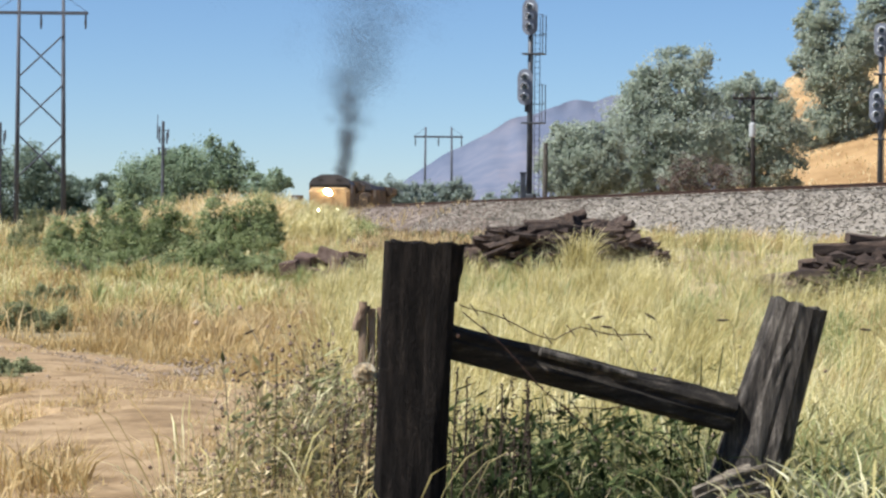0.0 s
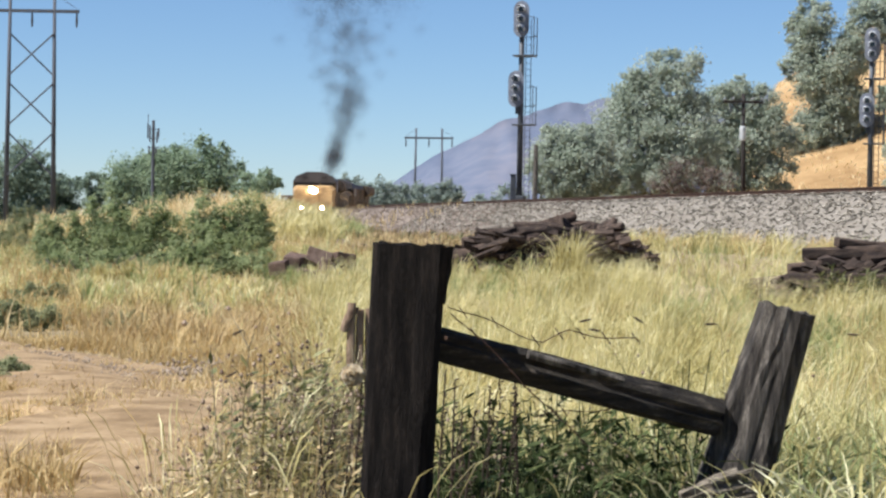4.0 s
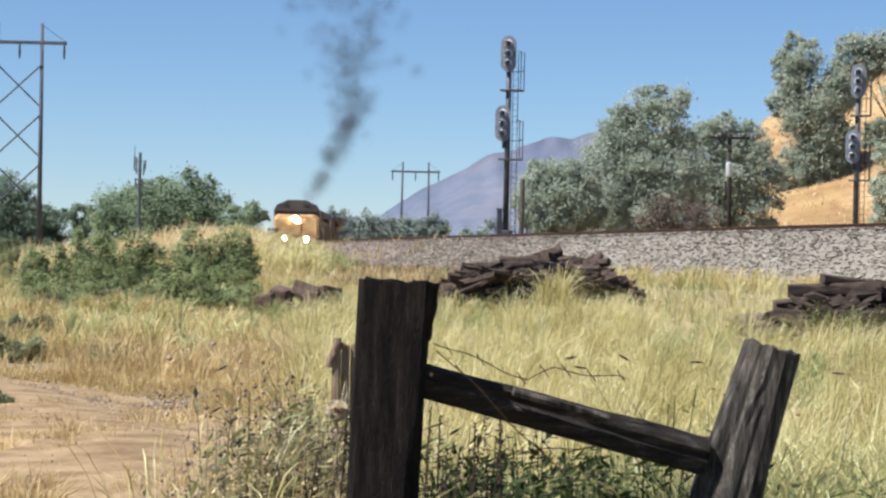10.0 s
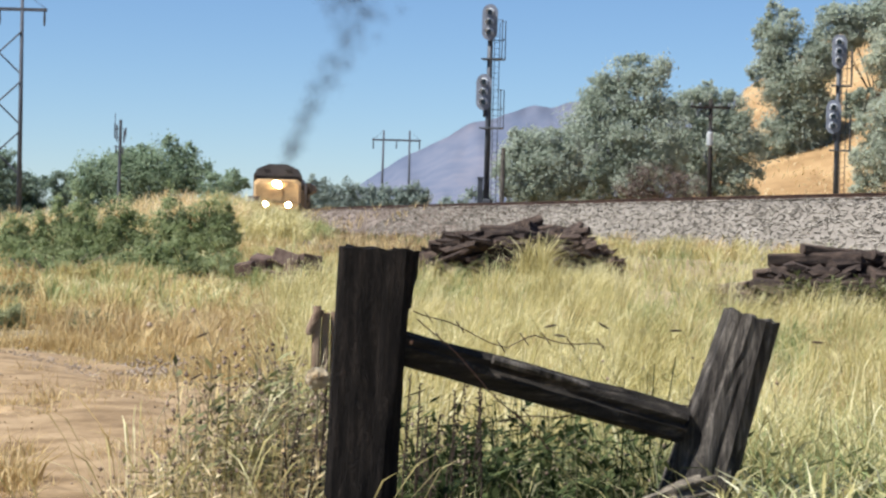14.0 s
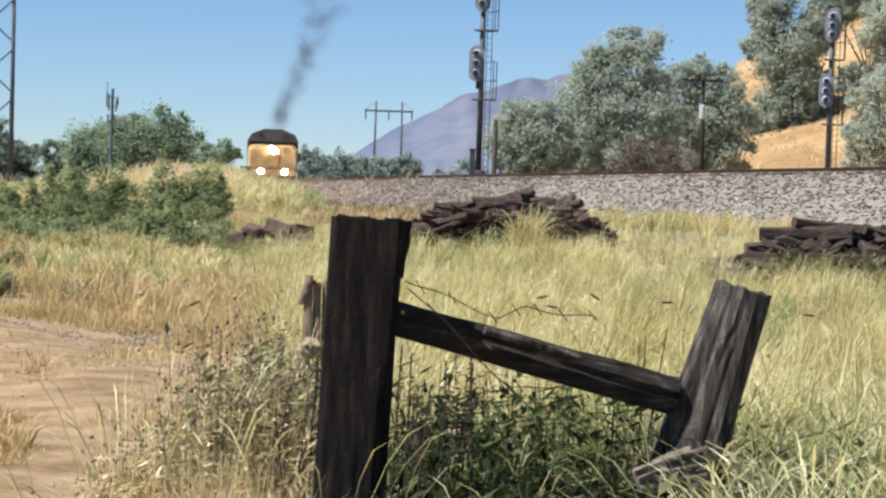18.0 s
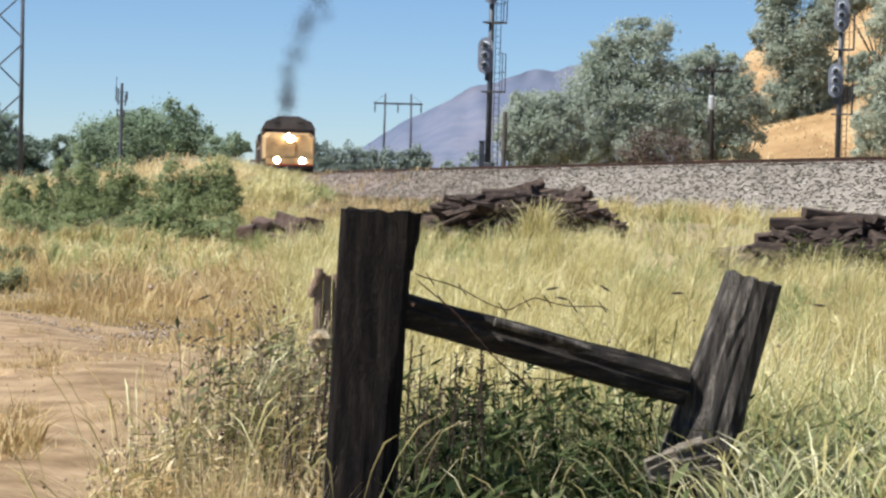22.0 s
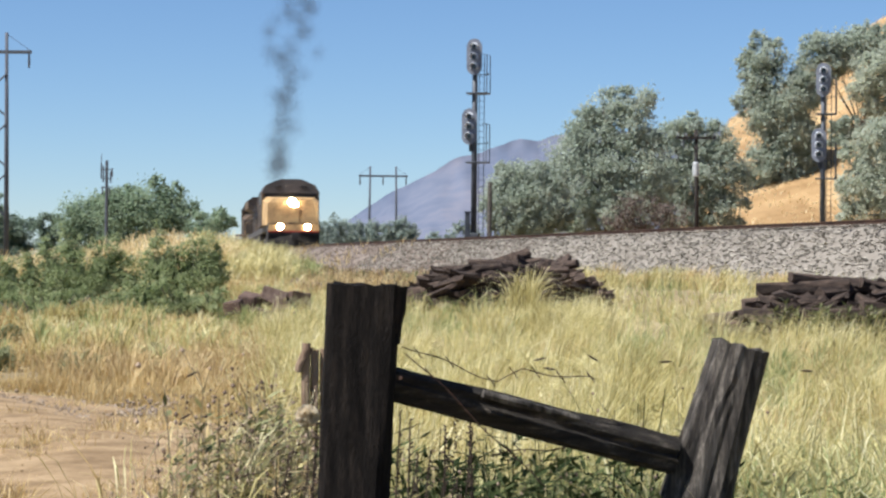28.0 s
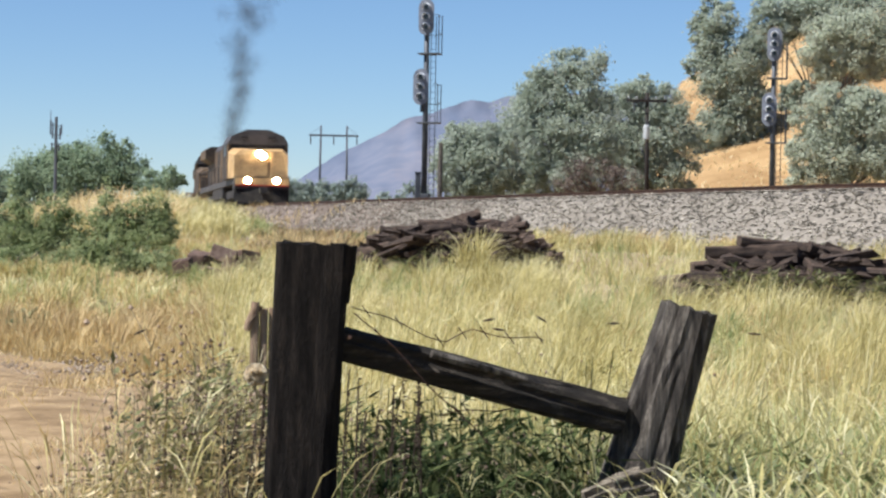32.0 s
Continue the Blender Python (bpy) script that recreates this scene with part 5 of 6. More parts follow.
# M_DOCK stands carry the fence-foot shade in their colour
weeds(260, -0.1, 0.85, 6.3, 8.6, 0.5, 0.88, "leafy weeds behind the fence, shade put into their colour", seeds=3, leafy=38, stalk=M_DOCK, leafmat=M_DOCK, leaf=0.95)
weeds(320, -0.08, 0.62, 5.7, 6.6, 0.4, 0.74, "broad-leaved weeds at the foot of the fence, colour darkened for shade", seeds=1, leafy=46, stalk=M_DOCK, leafmat=M_DOCK, leaf=0.95)
weeds(110, -0.34, 0.0, 5.55, 5.9, 0.35, 0.64, "low weeds at the foot of the thick post, colour darkened for shade", seeds=1, leafy=36, stalk=M_DOCK, leafmat=M_DOCK, leaf=0.8)
weeds(140, 0.3, 1.9, 5.4, 8.0, 0.5, 0.8, "green leafy weeds round the leaning post", seeds=2, leafy=24, leaf=1.2)
front_grass(3500, -1.9, -0.5, 6.2, 11.5, 0.15, 0.42, 0.008, M_TAN, "tan dry grass in front of the dirt track")
front_grass(5000, -1.0, -0.36, 5.6, 9, 0.4, 0.72, 0.005, M_TAN, "dry grass stems round the post")
front_grass(5000, -0.1, 0.9, 6.4, 10, 0.4, 0.8, 0.008, M_GREENGRASS, "green grass behind the fence")
front_grass(6000, -0.1, 0.75, 5.7, 8, 0.3, 0.72, 0.009, M_DOCK, "green grass by the fence, colour darkened for shade")
front_grass(10000, 0.7, 2.8, 5.6, 12, 0.35, 0.8, 0.009, M_GREENGRASS, "tall green grass round the leaning post", lean=0.95)
front_grass(16000, -0.95, -0.44, 5.9, 6.9, 0.4, 0.84, 0.0045, M_GOLD, "golden grass leaning at the foot of the weeds", lean=0.6)
weeds(190, 0.75, 2.1, 5.5, 7.4, 0.42, 0.72, "dark green leafy weeds under the bowed grass", seeds=2, leafy=34, stalk=M_WEEDLEAF, leafmat=M_WEEDLEAF, leaf=1.1)
front_grass(4000, 0.7, 2.8, 5.6, 12, 0.5, 1.0, 0.008, M_STRAW, "pale grass stems round the leaning post", lean=0.7)
field(30000, -0.14, 0.28, 10, 32, 0.15, 0.4, 0.009, M_STRAW, "straw-yellow grass behind the fence", where=lambda x, y: (x + rng.normal(0, 0.03, len(x)) * y > -0.06 * y) & (meadow(x * 1.4, y * 1.4) < 0.3 + rng.normal(0, 0.2, len(x))))
field(36000, -0.14, 0.28, 10, 34, 0.12, 0.34, 0.009, M_GREENGRASS, "green grass behind the fence", where=lambda x, y: (x + rng.normal(0, 0.03, len(x)) * y > -0.05 * y) & (meadow(x * 1.4, y * 1.4) > -0.05))
field(60000, -0.28, -0.06, 10, 27, 0.1, 0.45, 0.010, M_TAN, "short tan grass along the dirt track")
field(36000, -0.28, -0.06, 10, 26, 0.03, 0.17, 0.010, M_TAN, "sparse short grass between the wheel ruts", road_gap=0.0, where=lambda x, y: np.sin(x * 3.3 + y * 0.9) * np.sin(y * 1.7 - x) > 0.05)

field(9000, -0.28, -0.10, 14.5, 19.5, 0.08, 0.3, 0.010, M_TAN, "dry grass grown over the dirt track", road_gap=0.0, where=lambda x, y: x < -0.165 * y)
field(5000, -0.28, -0.15, 10.5, 13.6, 0.2, 0.5, 0.010, M_TAN, "brownish tall grass at the edge of the dirt track", road_gap=0.0, where=lambda x, y: x < -0.175 * y)
field(700, -0.28, -0.198, 20.0, 22.5, 0.1, 0.3, 0.014, M_GREENGRASS, "small green tuft on the dirt track", road_gap=0.0)


def arching(n, x0, x1, y0, y1, h0, h1, mat, label, wide=1.0):
    """Long stems that bow over under a narrow seed head."""
    V, F = [], []
    for _ in range(n):
        x, y, h = rng.uniform(x0, x1), rng.uniform(y0, y1), rng.uniform(h0, h1)
        a, reach, w = rng.uniform(0, 6.28), rng.uniform(0.12, 0.38), wide * rng.uniform(0.0009, 0.0021)
        k = len(V)
        for i in range(9):
            q = i / 8
            r = reach * q ** 2.2
            zz = h * (1.25 * q - 0.25 * q ** 5) / 1.0 * 0.9
            ww = w * (1 - 0.4 * q) if q < 0.8 else w * (1.6 if q < 0.95 else 0.4)
            px_, py_ = x + r * math.cos(a), y + r * math.sin(a)
            V += [(px_ - ww, py_, zz), (px_ + ww, py_, zz)]
        F += [(k + 2 * i, k + 2 * i + 1, k + 2 * i + 3, k + 2 * i + 2) for i in range(8)]
    return tagged(raw("grass", V, F, mat), label, "grass", kind="stuff")


arching(1100, 0.6, 2.2, 5.3, 8.5, 0.6, 1.0, M_STRAW, "pale bowed grass stems round the leaning post")
arching(900, 0.6, 2.2, 5.3, 8.5, 0.5, 0.9, M_GREENGRASS, "green bowed grass stems round the leaning post")
bx, by = rng.uniform(-14, 16, 60000), rng.uniform(100, 150, 60000)
bside, bs = to_track(bx, by)
bk = (bs > 50) & (bs < 100) & (bside > 1.6) & (bside < 7.5) & (rng.random(60000) < 0.55 * np.clip(np.sin(bx * 1.3 + np.sin(by)) * np.sin(by * 0.7 + 1) + 0.15, 0, 1) * (1.15 - (bs - 50) / 60))
bx, by = bx[bk], by[bk]
blades("grass", bx, by, rng.uniform(0.15, 0.5, len(bx)), rng.uniform(0.02, 0.05, len(bx)), rng.uniform(0.1, 0.7, len(bx)), M_TAN, "brown weeds growing through the old ballast")
arching(120, -1.0, -0.34, 5.6, 8.0, 0.7, 1.05, M_STRAW, "pale bowed grass stems beside the post")
arching(90, -0.1, 0.6, 5.6, 8.0, 0.5, 0.85, M_STRAW, "pale bowed grass stems behind the fence rail")

spikes = empty("dock_stalks", Matrix(), "dark brown spiky dock stalks close to the post", "weeds", kind="stuff")
for k in range(16):
    x = (-0.10 + 0.024 * k + rng.normal(0, 0.015)) if k < 11 else (-0.42 + 0.03 * (k - 11))
    y, h = rng.uniform(6.25, 6.9), rng.uniform(0.80, 1.04)
    tip = (x + rng.normal(0, 0.03), y, h)
    bm = bmesh.new()
    tube(bm, [(x, y, 0), (x, y, h * 0.72), tip], [0.003, 0.003, 0.002], 5)
    for q in np.linspace(0.72, 1.0, 26):
        p = Vector((x, y, 0)).lerp(Vector(tip), q)
        r = 0.011 * (1.25 - q)  / 0.45
        o = Vector((rng.normal(0, 1), rng.normal(0, 1), rng.uniform(0.2, 1))).normalized() * (r + 0.004)
        tube(bm, [p, p + o], [0.003, 0.002], 4)
    part("stalk", bm, M_SPIKE, spikes)

arching(18, -0.92, -0.45, 6.4, 7.6, 0.86, 1.08, M_GOLD, "pale bowed seed stems over the weeds", wide=1.4)
tufts(16, -0.185, -0.15, 12.0, 12.9, 0.08, 0.2, 0.008, M_BROWNGRASS, "flattened dark dead stems on the dirt track", per=60, spread=0.55)
arching(520, 0.75, 2.2, 5.3, 7.5, 0.5, 0.9, M_GREENGRASS, "broad bowed green blades round the leaning post", wide=2.0)
arching(420, 0.75, 2.2, 5.3, 7.5, 0.5, 0.95, M_STRAW, "broad pale blades round the leaning post", wide=1.8)
arching(260, 0.78, 2.2, 5.3, 6.7, 0.55, 0.92, M_BLADE, "broad bleached blades bowed over round the leaning post", wide=1.9)
arching(24, 0.42, 0.85, 5.5, 6.0, 0.6, 0.9, M_STRAW, "pale stems in front of the broken board", wide=1.1)
tufts(60, -0.225, -0.185, 11.3, 13.0, 0.3, 0.55, 0.008, M_BROWNGRASS, "dark brown dead grass at the edge of the dirt track", per=60, spread=0.2)
arching(9, -0.30, -0.06, 5.55, 5.8, 0.85, 1.0, M_STRAW, "pale bowed stems in front of the post", wide=0.7)
field(24000, -0.28, -0.07, 10.5, 21, 0.03, 0.14, 0.008, M_GOLD, "short bleached grass over the near end of the dirt track", road_gap=0.0, where=lambda x, y: np.sin(x * 1.6 + y * 0.5) * np.sin(y * 0.8 - x) > -0.2)
field(16000, -0.28, -0.09, 9.5, 24, 0.06, 0.26, 0.009, M_TAN, "thin dry grass scattered over the dirt track", road_gap=0.0, where=lambda x, y: np.sin(x * 2.1 + y * 0.6 + 1) * np.sin(y * 1.1 - 2 * x) > 0.2)

# big fluffy seed ball beside the post
clock = empty("seed_ball", pose(-0.345, 6.7, 0), "pale fluffy seed ball on a thin stem", "wildflower")
part("stem", bar([(0.02, 0, 0), (0.01, 0, 0.5), (0, 0, 0.99)], 0.003, 6), M_WEED, clock)
fv, ff = [], []
for _ in range(560):
    d = rng.normal(0, 1, 3)
    d /= np.linalg.norm(d)
    p = d * 0.036 * rng.uniform(0.8, 1.0)
    o = np.cross(d, rng.normal(0, 1, 3))
    o = o / np.linalg.norm(o) * 0.005
    k = len(fv)
    fv.extend([tuple(p - o + (0, 0, 1.0)), tuple(p + o + (0, 0, 1.0)), tuple(d * 0.006 + (0, 0, 1.0))])
    ff.append((k, k + 1, k + 2))
raw("fluff", fv, ff, M_FLUFF, clock)


# dark drooping seed spindles on hair-thin stems
spindles = empty("seed_spindles", Matrix(), "dark drooping grass spindles on hair-thin stems", "weeds", kind="stuff")
for x, y, z, a in [(0.33, 6.45, 1.184, 12), (0.358, 6.45, 1.157, -8), (0.688, 6.45, 1.18, 2), (1.094, 6.45, 1.157, -3), (-0.664, 6.45, 1.132, 25), (-0.679, 6.45, 1.012, 28), (0.481, 6.45, 1.189, -30)]:
    d = Vector((0.019 * math.cos(radians(a)), 0, 0.019 * math.sin(radians(a))))
    p = Vector((x, y, z))
    part("spindle", bar([p - d, p - d * 0.4, p + d * 0.4, p + d], [0.001, 0.0036, 0.0036, 0.001], 6), M_SPIKE, spindles)
    part("stem", bar([p + d, p + d * 1.6 - Vector((0, 0, 0.02)), (x + 0.07, y, z * 0.5), (x + 0.08, y, 0)], [0.0007, 0.0007, 0.0009, 0.0011], 4), M_WEED, spindles)
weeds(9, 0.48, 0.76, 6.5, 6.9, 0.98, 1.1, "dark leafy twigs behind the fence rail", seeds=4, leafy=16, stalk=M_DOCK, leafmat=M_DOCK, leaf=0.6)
weeds(70, 5.6, 10.3, 37.0, 39.2, 0.35, 0.7, "dark green weeds in front of the stacked ties", seeds=6, leafy=30, stalk=M_WEEDLEAF, leafmat=M_WEEDLEAF, leaf=2.2, bead=0.012)


# ---- signal masts ----
def signal_mast(m):
    g = empty("signal_mast", m, "black railway signal mast with two three-lamp oval heads", "railway signal", "signal masts")
    part("mast", bar([(0, 0, -4.6), (0, 0, 6.0)], [0.16, 0.13], 12), M_STEEL_DARK, g, smooth=True)
    part("base", boxes((-0.28, 0.28, -0.28, 0.28, -4.7, -3.6), bevel=0.03), M_STEEL_DARK, g)
    for z, dx in ((5.33, 0.02), (1.80, -0.20)):
        bm = bmesh.new()
        pts = []
        for k in range(32):
            t = 2 * math.pi * k / 32
            pts.append((0.40 * math.cos(t) + dx, 0.44 * math.sin(t) + math.copysign(0.48, math.sin(t)) + z))
        prism(bm, pts, -0.30, -0.27)
        head = part("signal_head", bm, M_BLACK, g, "black oval backing plate with three hooded lamps")
        part("lamp_case", boxes((dx - 0.2, dx + 0.2, -0.27, 0.05, z - 0.78, z + 0.78), bevel=0.04), M_BLACK, head)
        for k in (-1, 0, 1):
            c = (dx, z + 0.5 * k)
            part("lens", bar([(c[0], -0.325, c[1]), (c[0], -0.30, c[1])], 0.12, 16), M_LENS, head)
            rim = [(c[0] + 0.185 * math.cos(math.pi * i / 12), -0.315, c[1] + 0.185 * math.sin(math.pi * i / 12)) for i in range(-2, 15)]
            part("rim", bar(rim, 0.042, 6), M_HOOD_PALE, head, "pale metal rim over the lamp")
            bm = bmesh.new()
            n = 14
            arc0 = [(math.cos(math.pi * (i / (n - 1) * 1.3 - 0.15)), math.sin(math.pi * (i / (n - 1) * 1.3 - 0.15))) for i in range(n)]
            a = [bm.verts.new((c[0] + 0.17 * x, -0.30, c[1] + 0.17 * y)) for x, y in arc0]
            b = [bm.verts.new((c[0] + 0.17 * x, -0.62 - 0.1 * y, c[1] + 0.17 * y)) for x, y in arc0]
            for i in range(n - 1):
                bm.faces.new((a[i], a[i + 1], b[i + 1], b[i]))
            bmesh.ops.solidify(bm, geom=bm.faces[:], thickness=0.012)
            part("hood", bm, M_HOOD_PALE, head, "pale grey lamp hood")
        part("bracket", boxes((dx - 0.06, 0.05, -0.1, 0.1, z - 1.25, z - 1.15), (dx - 0.06, dx + 0.06, -0.12, 0.0, z - 1.25, z - 0.7), bevel=0.01), M_STEEL_DARK, head)
    for z in (3.50, 0.0):
        p = part("platform", boxes((-0.4, 0.70, -0.3, 0.5, z - 0.04, z + 0.03), bevel=0.008), M_STEEL_DARK, g)
        for y in (-0.28, 0.48):
            part("handrail", bar([(0.68, y, z), (0.68, y, z + 1.95), (0.45, y, z + 1.95)], 0.028, 6), M_STEEL_DARK, p)
        part("handrail", bar([(0.68, -0.28, z + 1.0), (0.68, 0.48, z + 1.0)], 0.022, 6), M_STEEL_DARK, p)
        part("handrail", bar([(0.68, 0.1, z + 0.95), (0.1, 0.1, z + 0.95)], 0.022, 6), M_STEEL_DARK, p)
    for x in (0.16, 0.42):
        part("ladder_rail", bar([(x, 0.35, -4.2), (x, 0.3, 5.4)], 0.022, 6), M_STEEL_DARK, g)
    rung = part("rung", bar([(0.16, 0.33, 0), (0.42, 0.33, 0)], 0.012, 5), M_STEEL_DARK, g)
    rung.matrix_basis = pose(0, 0, -4.0)
    for k in range(1, 30):
        shared("rung", rung, pose(0, 0, -4.0 + k * 0.31), g)
    return g


sig = signal_mast(Matrix())
sig.scale = (0.9, 0.9, 0.9)
sig2 = copy_thing(sig, pose(19.34, 110.0, 5.8, 0, 0, -14))
sig.matrix_basis = pose(2.18, 103.0, 6.12, 0, 0, -14) @ Matrix.Diagonal((0.9, 0.9, 0.9, 1))
cab1 = empty("relay_case", pose(1.88, 102.3, 2.45), "narrow dark relay case beside the signal mast", "equipment case")
part("case", boxes((-0.12, 0.12, -0.15, 0.15, -0.6, 1.35), bevel=0.02), M_STEEL_DARK, cab1)
part("cap", boxes((-0.15, 0.15, -0.18, 0.18, 1.35, 1.41), bevel=0.01), M_STEEL_DARK, cab1)
stake = empty("old_post", pose(2.91, 104.0, 2.3), "sun-bleached timber post behind the signal mast", "post")
part("shaft", timber(bmesh.new(), (0, 0, -0.5), (0.03, 0, 2.95), 0.125, 0.10, 10, 12, 0.01, 0.2, 5), M_POST_GREY, stake)

# ---- utility pole with a transformer ----
up = empty("utility_pole", pose(15.77, 132, 2.85), "short tarred utility pole with a crossarm and white transformer", "utility pole")
part("pole", bar([(0.1, 0, -1.6), (0, 0, 6.6)], [0.16, 0.11], 10), M_POLE, up, smooth=True)
arm = part("crossarm", boxes((-1.2, 1.15, -0.19, -0.08, 6.05, 6.2), bevel=0.01), M_POLE, up)
for x in (-1.1, -0.6, 0.5, 1.05):
    part("insulator", bar([(x, -0.13, 6.2), (x, -0.13, 6.3), (x, -0.13, 6.38)], [0.03, 0.06, 0.03], 8), M_STEEL_GREY, arm)
for x in (-0.7, 0.7):
    part("strut", bar([(x, -0.13, 6.05), (0, -0.13, 5.4)], 0.03, 6), M_POLE, arm)
part("fuse_holder", bar([(-0.8, -0.2, 6.0), (-0.75, -0.25, 5.5)], 0.05, 6), M_STEEL_DARK, arm)
tr = part("transformer", bar([(-0.05, -0.36, 3.85), (-0.05, -0.36, 3.9), (-0.05, -0.36, 4.62), (-0.05, -0.36, 4.7)], [0.15, 0.185, 0.185, 0.13], 16), M_ENAMEL, up, "white pole transformer")
part("bushing", bar([(-0.05, -0.36, 4.68), (-0.05, -0.36, 5.0)], 0.05, 8), M_STEEL_DARK, tr)


# ---- pylons and antenna masts ----
def pylon(m, gap, top, arm_z, reach, label, braces):
    g = empty("power_pylon", m, label, "pylon", "H-frame pylons")
    for s in (-1, 1):
        part("pole", bar([(s * gap / 2 * 1.08, 0, -1), (s * gap / 2, 0, top)], [0.34, 0.2], 10), M_PYLON, g, smooth=True)
        part("arm_stay", bar([(s * gap / 2, 0, top - 0.2), (s * (gap / 2 + reach), 0, arm_z + 0.1)], 0.035, 6), M_PYLON, g)
    part("crossarm", boxes((-gap / 2 - reach, gap / 2 + reach, -0.2, 0.2, arm_z - 0.2, arm_z + 0.2), bevel=0.03), M_PYLON, g)
    for z0, z1 in braces:
        part("brace", bar([(-gap / 2, 0.2, z0), (gap / 2, 0.2, z1)], 0.11, 6), M_PYLON, g)
        part("brace", bar([(gap / 2, -0.2, z0), (-gap / 2, -0.2, z1)], 0.11, 6), M_PYLON, g)
    for x in (-gap / 2 - reach + 0.3, 0, gap / 2 + reach - 0.3):
        part("insulator", bar([(x, 0, arm_z - 0.2), (x, 0, arm_z - 1.2), (x, 0, arm_z - 2.0)], [0.1, 0.16, 0.1], 8), M_STEEL_DARK, g)
    return g


pylon(pose(-54.9, 280, 0.3), 5.5, 29.4, 27.0, 3.1, "tall dark timber H-frame pylon with crossed braces", [(24.2, 19.0), (18.0, 12.8), (11.8, 6.6)])
pylon(pose(-9.4, 490, 0.0), 5.6, 22.6, 20.5, 2.5, "timber H-frame pylon far beyond the train", [])


def antenna(m):
    g = empty("antenna_mast", m, "slim grey antenna mast with panel antennas", "antenna mast", "antenna masts")
    part("mast", bar([(0, 0, -1), (0, 0, 12.0), (0, 0, 16.2)], [0.30, 0.24, 0.22], 10), M_PYLON, g)
    for x, z, h in ((-0.82, 14.6, 1.1), (-0.5, 14.1, 1.3), (0.62, 13.6, 0.9), (0.85, 14.3, 0.7), (-0.6, 11.6, 0.6), (0.45, 11.4, 0.5)):
        part("panel", boxes((x - 0.11, x + 0.11, -0.3, -0.1, z - h, z + h), bevel=0.03), M_PYLON, g)
    part("whip", bar([(-0.82, -0.2, 15.6), (-0.82, -0.2, 17.2)], 0.06, 6), M_PYLON, g)
    for z in (12.0, 13.4, 14.8):
        part("mount", boxes((-0.9, 0.9, -0.1, 0.1, z - 0.06, z + 0.06)), M_PYLON, g)
    return g


a1 = antenna(Matrix())
a1.scale = (0.8, 0.8, 0.8)
copy_thing(a1, pose(-59.9, 280, 0.7))
a1.matrix_basis = pose(-39.6, 280, 1.0) @ Matrix.Diagonal((0.8, 0.8, 0.8, 1))


# ---- brown dead shrub under the olive trees ----
dead = empty("dead_shrub", pose(13.2, 137, 3.5), "brown leafless shrub under the olive trees", "bush")
V, F = leaf_cloud([(0, 1.2, 1.7, 1.2), (1.6, 0.9, 1.2, 0.9), (-1.5, 0.7, 1.0, 0.8)], 1.0, 0, 5000, 0.07, 0.34)
raw("crown", V, F, M_DEADWOOD, dead)
for k in range(9):
    part("stem", bar([(rng.normal(0, 0.3), 0, -0.4), (rng.normal(0, 1.3), rng.normal(0, 0.4), rng.uniform(1.2, 2.2))], [0.04, 0.012], 5), M_DEADWOOD, dead)

# ---- heaps of old ties ----


def tie_mesh(seed):
    return timber(bmesh.new(), (-1.28, 0, 0), (1.28, 0, 0), 0.105, 0.105, 14, 16, 0.012, 0.8, seed)


TIES = []
for k in range(5):
    me = bpy.data.meshes.new("timber")
    bm = tie_mesh(k * 3.7)
    bm.to_mesh(me)
    bm.free()
    me.materials.append(M_TIE)
    TIES.append(me)


def lay_tie(x, y, up_, turn, tilt, k, label, group, short=1.0):
    z = float(bank(np.array([x]), np.array([y]))[0]) + up_
    t = new("railroad_tie", TIES[k % 5])
    t.matrix_basis = pose(x, y, z, rng.uniform(-40, 40), tilt + rng.normal(0, 6), turn + rng.normal(0, 14))
    t.scale = (short * rng.uniform(0.7, 1.0), rng.uniform(0.8, 1.25), rng.uniform(0.8, 1.2))
    return tagged(t, label, "railroad tie", group)


LT = "dark brown rotten railroad tie thrown on a heap"
for i, (x, y, u, a, b, sh) in enumerate([
        (0.9, 50.0, 0.10, 20, -4, 0.8), (1.0, 50.5, 0.10, 12, -2, 0.9), (1.2, 51.0, 0.30, 15, -8, 0.8), (1.35, 51.3, 0.48, 8, 2, 0.7), (1.5, 51.6, 0.65, -5, 0, 0.6),
        (2.3, 52.0, 0.30, 10, 3, 0.9), (2.6, 52.2, 0.55, -25, 6, 0.8), (2.5, 52.3, 0.85, 5, -10, 0.7), (3.0, 52.4, 0.80, 30, 8, 0.6), (3.4, 52.6, 0.35, -10, 0, 0.9),
        (3.4, 52.2, 0.55, 55, 18, 0.45), (3.6, 52.2, 0.75, 70, 10, 0.45), (3.75, 52.0, 0.60, 40, -14, 0.4), (3.85, 51.8, 0.3, 80, 0, 0.5), (3.6, 52.0, 0.9, -15, -5, 0.5), (0.2, 49.6, 0.08, 35, 3, 0.7),
        (0.8, 50.2, 0.5, 18, -10, 0.8), (1.1, 50.8, 0.7, 10, -6, 0.75), (1.6, 51.5, 0.85, 0, 0, 0.6), (2.0, 51.9, 0.9, -20, 4, 0.5), (2.4, 52.2, 1.0, 12, -6, 0.5), (2.7, 52.3, 1.0, 65, 5, 0.4), (3.0, 52.5, 0.95, 20, 6, 0.45), (3.45, 52.3, 0.85, 30, -24, 0.35), (3.7, 52.1, 0.95, 60, -18, 0.35), (2.2, 51.6, 0.5, 75, 4, 0.5), (1.9, 51.2, 0.25, 60, 0, 0.6), (3.2, 52.0, 0.5, 68, -4, 0.5), (3.5, 51.9, 0.25, 40, 0, 0.5)]):
    lay_tie(x - 0.5, y, u, a, b, i, LT, "old ties heaped by the bank", sh)
